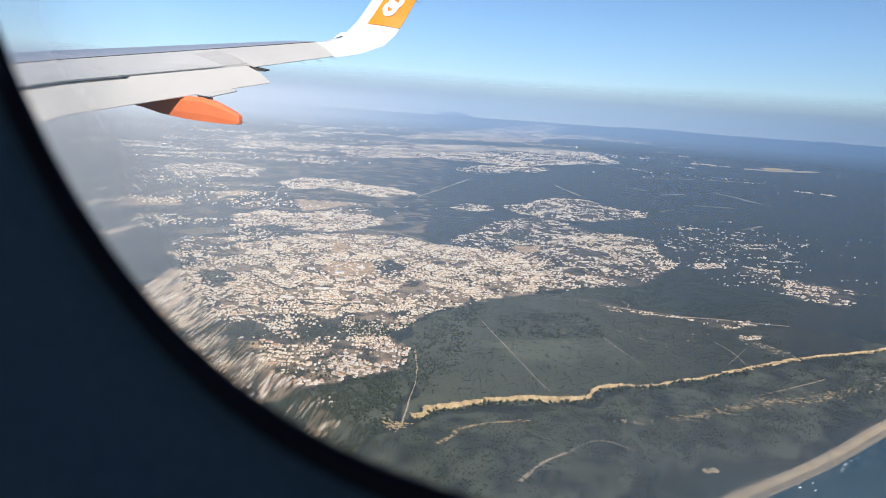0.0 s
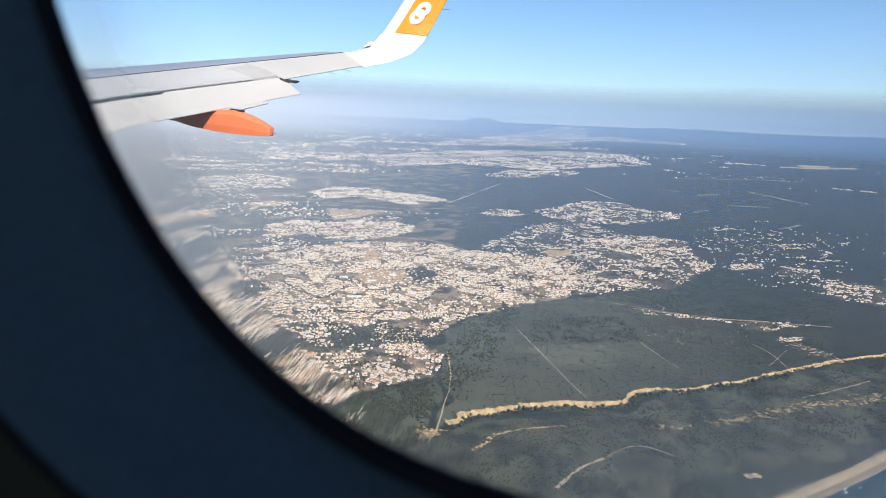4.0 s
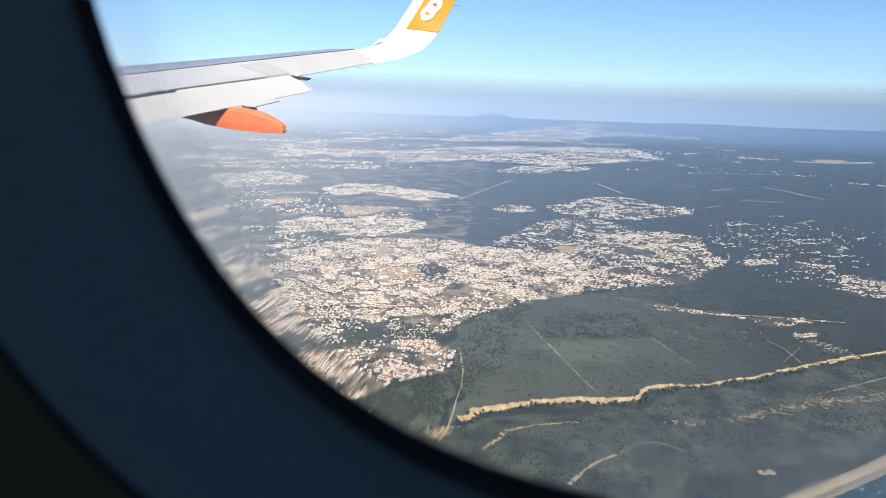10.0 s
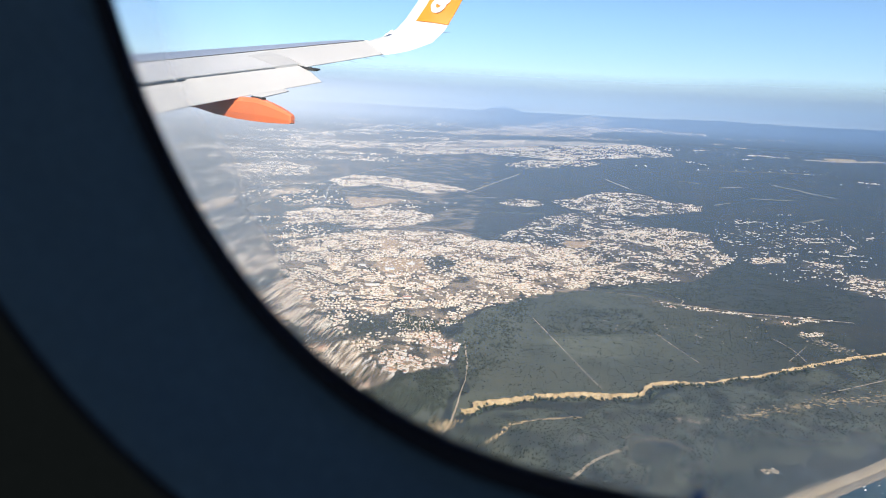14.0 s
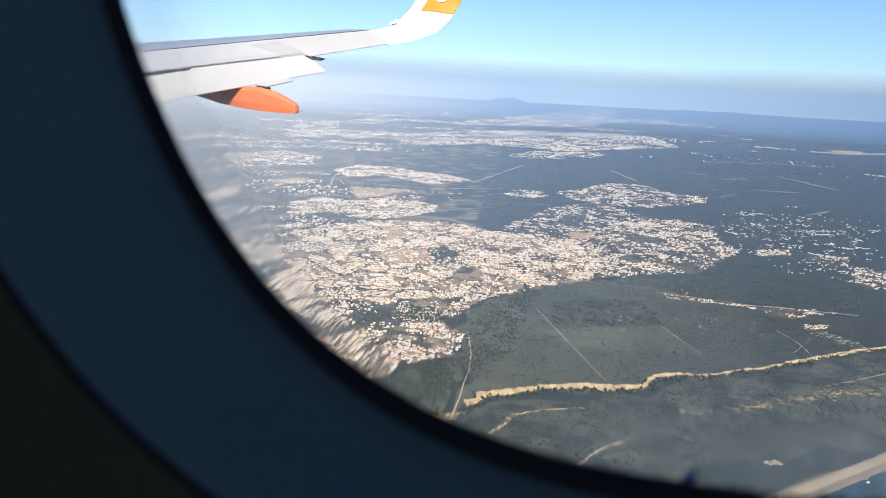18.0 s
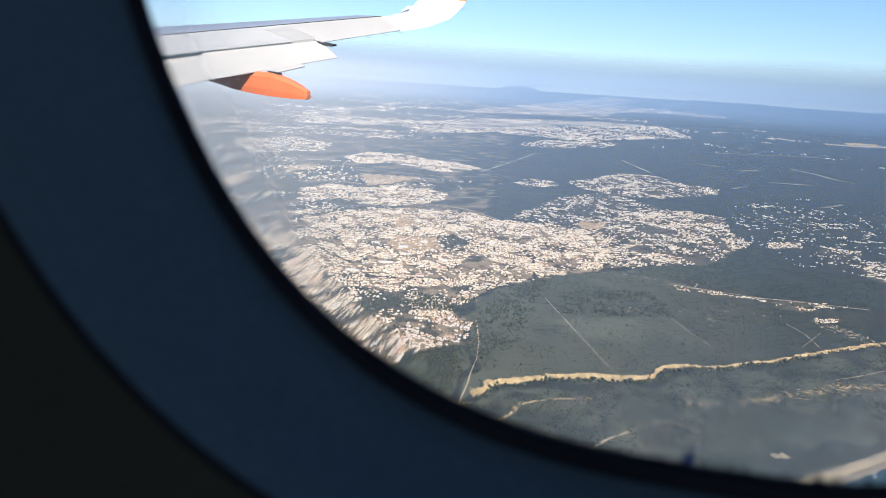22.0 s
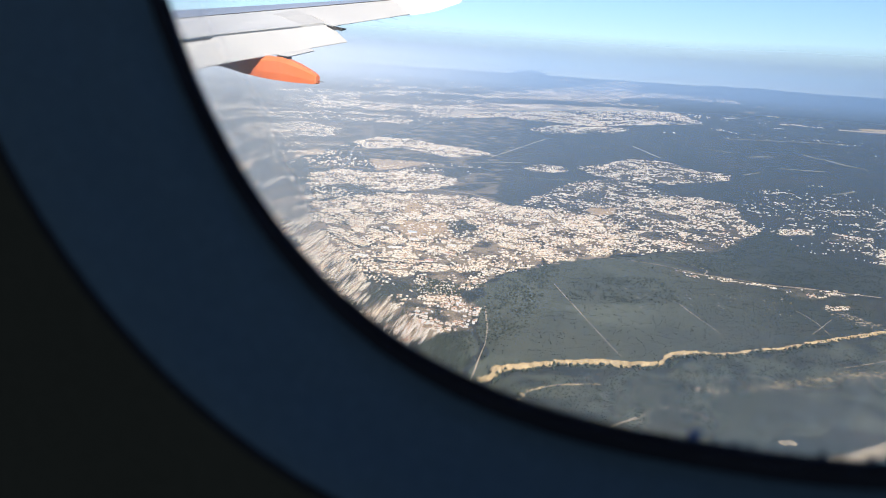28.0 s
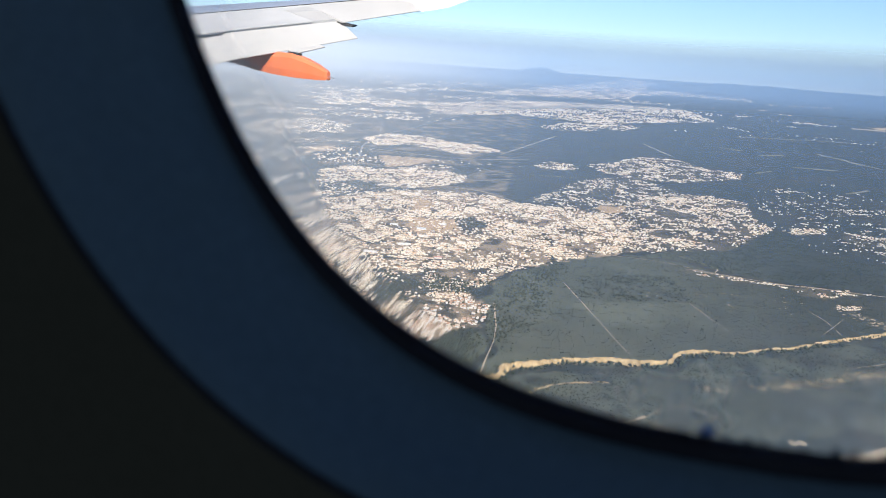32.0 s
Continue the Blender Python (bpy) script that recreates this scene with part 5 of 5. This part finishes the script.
# ---- the houses at the front edge of the town, one by one ----
def house_plan(name, length, depth, tall, roof, wing_share, chimney, wall_mat, roof_mat):
    """A small house: walls, a hipped roof with eaves, sometimes a side wing and a chimney."""
    h = new(name)

    def walls(x0, x1, y0, y1, z, r, tag):
        e = 0.06
        v = [(x0, y0, -0.1), (x1, y0, -0.1), (x1, y1, -0.1), (x0, y1, -0.1), (x0, y0, z), (x1, y0, z), (x1, y1, z), (x0, y1, z)]
        part("walls", v, [(0, 1, 5, 4), (1, 2, 6, 5), (2, 3, 7, 6), (3, 0, 4, 7), (4, 5, 6, 7)], wall_mat, h)
        ins_ = min(x1 - x0, y1 - y0) * 0.42
        xm0, xm1, ym = x0 + ins_, x1 - ins_, (y0 + y1) / 2
        if r < 0.05:
            w = [(x0 - e, y0 - e, z), (x1 + e, y0 - e, z), (x1 + e, y1 + e, z), (x0 - e, y1 + e, z), (x0 - e, y0 - e, z + 0.07), (x1 + e, y0 - e, z + 0.07), (x1 + e, y1 + e, z + 0.07), (x0 - e, y1 + e, z + 0.07)]
            return part("roof", w, [(0, 1, 5, 4), (1, 2, 6, 5), (2, 3, 7, 6), (3, 0, 4, 7), (4, 5, 6, 7)], roof_mat, h)
        else:
            w = [(x0 - e, y0 - e, z), (x1 + e, y0 - e, z), (x1 + e, y1 + e, z), (x0 - e, y1 + e, z), (xm0, ym, z + r), (xm1, ym, z + r)]
            return part("roof", w, [(0, 1, 5, 4), (2, 3, 4, 5), (3, 0, 4), (1, 2, 5), (3, 2, 1, 0)], roof_mat, h)

    top = walls(-length / 2, length / 2, -depth / 2, depth / 2, tall, roof, "main")
    if wing_share:
        walls(length * 0.05, length * 0.5, -depth / 2 - depth * wing_share, -depth / 2 - 0.003, tall * 0.62, roof * 0.6, "side")
    if chimney:
        c, z0, z1 = (length * 0.2, depth * 0.12), tall + roof * 0.3, tall + roof + 0.18
        v = [(c[0] + sx * 0.06, c[1] + sy * 0.06, z) for z in (z0, z1) for sx, sy in ((-1, -1), (1, -1), (1, 1), (-1, 1))]
        part("chimney", v, [(0, 1, 5, 4), (1, 2, 6, 5), (2, 3, 7, 6), (3, 0, 4, 7), (4, 5, 6, 7)], wall_mat, top)
    return h


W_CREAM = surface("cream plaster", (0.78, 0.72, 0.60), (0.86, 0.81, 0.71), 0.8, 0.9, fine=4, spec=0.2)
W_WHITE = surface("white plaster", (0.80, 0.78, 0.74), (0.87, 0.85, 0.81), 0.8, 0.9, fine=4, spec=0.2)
R_TERRA = surface("terracotta tiles", (0.48, 0.25, 0.15), (0.60, 0.35, 0.22), 1.2, 0.9, fine=6, spec=0.2)
R_PALE = surface("pale weathered tiles", (0.66, 0.52, 0.40), (0.78, 0.66, 0.53), 1.2, 0.9, fine=6, spec=0.2)
R_FLAT = surface("pale flat roof", (0.70, 0.67, 0.61), (0.80, 0.77, 0.71), 1.2, 0.9, fine=5, spec=0.2)
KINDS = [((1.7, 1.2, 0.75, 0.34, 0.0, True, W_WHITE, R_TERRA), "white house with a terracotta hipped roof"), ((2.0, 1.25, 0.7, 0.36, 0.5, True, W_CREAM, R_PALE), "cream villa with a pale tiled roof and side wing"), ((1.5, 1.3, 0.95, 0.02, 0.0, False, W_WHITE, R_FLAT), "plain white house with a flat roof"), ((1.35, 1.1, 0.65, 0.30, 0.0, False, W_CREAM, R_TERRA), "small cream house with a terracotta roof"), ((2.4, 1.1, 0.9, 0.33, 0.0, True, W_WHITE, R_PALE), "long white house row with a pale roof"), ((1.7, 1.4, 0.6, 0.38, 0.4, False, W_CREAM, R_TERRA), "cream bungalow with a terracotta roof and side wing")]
models = {}
for n, (x, y) in enumerate(placed):
    which = int(rng.integers(len(KINDS)))
    turn = math.degrees(aim[n])
    spot = pose(x, y, 0.02, 0, 0, turn)
    if which in models:
        copy_thing(models[which], spot)
    else:
        dims, label = KINDS[which]
        models[which] = house_plan("house", *[d * 0.76 for d in dims[:4]], *dims[4:])
        tagged(models[which], label, "house", group="houses at the edge of town")
        models[which].matrix_basis = spot

# ---- large sheds in the town ----
R_BLUE = surface("blue grey sheet roof", (0.36, 0.43, 0.50), (0.46, 0.53, 0.60), 0.9, 0.6, fine=5, spec=0.3)
R_RUST = surface("rust red sheet roof", (0.52, 0.24, 0.18), (0.62, 0.32, 0.24), 0.9, 0.8, fine=5, spec=0.2)


def shed(length, depth, tall, roof_mat, label):
    """A long hall: walls, two shallow roof slopes, a ridge vent and a gate in the end wall."""
    h = tagged(new("warehouse"), label, "warehouse", group="large sheds in the town")
    x, y, e, r = length / 2, depth / 2, 0.08, depth * 0.10
    v = [(-x, -y, -0.1), (x, -y, -0.1), (x, y, -0.1), (-x, y, -0.1), (-x, -y, tall), (x, -y, tall), (x, y, tall), (-x, y, tall), (-x, 0, tall + r), (x, 0, tall + r)]
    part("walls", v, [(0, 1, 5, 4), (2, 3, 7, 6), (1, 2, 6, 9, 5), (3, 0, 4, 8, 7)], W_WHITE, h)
    for side in (-1, 1):
        a, b, top = side * (y + e), side * 0.004, tall + r + 0.02
        w = [(-x - e, a, tall - 0.01), (x + e, a, tall - 0.01), (x + e, b, top), (-x - e, b, top)]
        w += [(px, py, pz + 0.05) for px, py, pz in w]
        part("roof_slope", w, [(0, 1, 2, 3), (4, 5, 6, 7), (0, 1, 5, 4), (1, 2, 6, 5), (2, 3, 7, 6), (3, 0, 4, 7)], roof_mat, h)
    w = [(px, py, tall + r + pz) for pz in (0.06, 0.16) for px, py in ((-x * 0.9, -0.12), (x * 0.9, -0.12), (x * 0.9, 0.12), (-x * 0.9, 0.12))]
    part("ridge_vent", w, [(0, 1, 5, 4), (1, 2, 6, 5), (2, 3, 7, 6), (3, 0, 4, 7), (4, 5, 6, 7)], R_FLAT, h)
    w = [(x + q, py, pz) for q in (0.004, 0.03) for py, pz in ((-y * 0.4, 0), (y * 0.4, 0), (y * 0.4, tall * 0.7), (-y * 0.4, tall * 0.7))]
    part("gate", w, [(4, 5, 6, 7), (0, 1, 5, 4), (1, 2, 6, 5), (2, 3, 7, 6), (3, 0, 4, 7)], R_BLUE, h, "blue grey sheet gate")
    return h


SHEDS = [((-135, 495), 7, 3.0, 'blue'), ((-127, 473), 6, 2.6, 'white'), ((-124, 518), 5, 3.2, 'white'), ((-158, 498), 6, 2.4, 'white'), ((-98, 468), 6, 2.6, 'white'), ((-103, 423), 5, 3.4, 'red'), ((-147, 416), 8, 2.6, 'white'), ((-74, 540), 5, 2.6, 'white'), ((-133, 445), 9, 2.2, 'white'), ((-53, 587), 5, 2.4, 'white')]
for n, ((x, y), length, depth, tone) in enumerate(SHEDS):
    roof = {"blue": R_BLUE, "red": R_RUST, "white": R_FLAT}[tone]
    hall = shed(length, depth, 0.9, roof, {"blue": "long white warehouse with a blue grey roof", "red": "white hall with a rust red roof", "white": "long white warehouse with a pale roof"}[tone])
    hall.matrix_basis = pose(x, y, 0.02, 0, 0, 15 + 9 * math.sin(5 * n))


# ---- hamlets strung along the roads of the wooded plain ----
HAMLETS = [
    ([(604, 3308), (751, 3336), (925, 3377)], 30, 7.0, 14),
    ([(554, 2551), (601, 2557), (627, 2533)], 34, 5.5, 10),
    ([(627, 2533), (674, 2520)], 10, 5.0, 8),
    ([(569, 2871), (604, 2844)], 12, 5.5, 8),
    ([(508, 2387), (527, 2380)], 9, 4.5, 6),
    ([(609, 1742), (663, 1703), (690, 1682)], 22, 4.5, 6),
    ([(393, 2623), (430, 2691)], 14, 4.5, 10),
    ([(509, 2988), (547, 2985)], 9, 5.5, 6),
    ([(280, 2193), (321, 2085)], 12, 4.0, 14),
    ([(228, 845), (243, 857), (254, 850)], 10, 1.7, 3),
    ([(246, 792), (259, 798)], 12, 1.9, 2),
    ([(205, 677), (220, 671)], 14, 1.6, 2),
    ([(205, 909), (218, 926)], 12, 1.8, 4),
]
for pts, count, size, wide in HAMLETS:
    line_ = along(pts, 1.0)
    at = line_[rng.integers(len(line_), size=count)] + rng.normal(0, wide / 2, (count, 2))
    houses("houses", at[:, 0], at[:, 1], size, rng.uniform(0, 3, count), "white hamlet strung along a road in the woods")
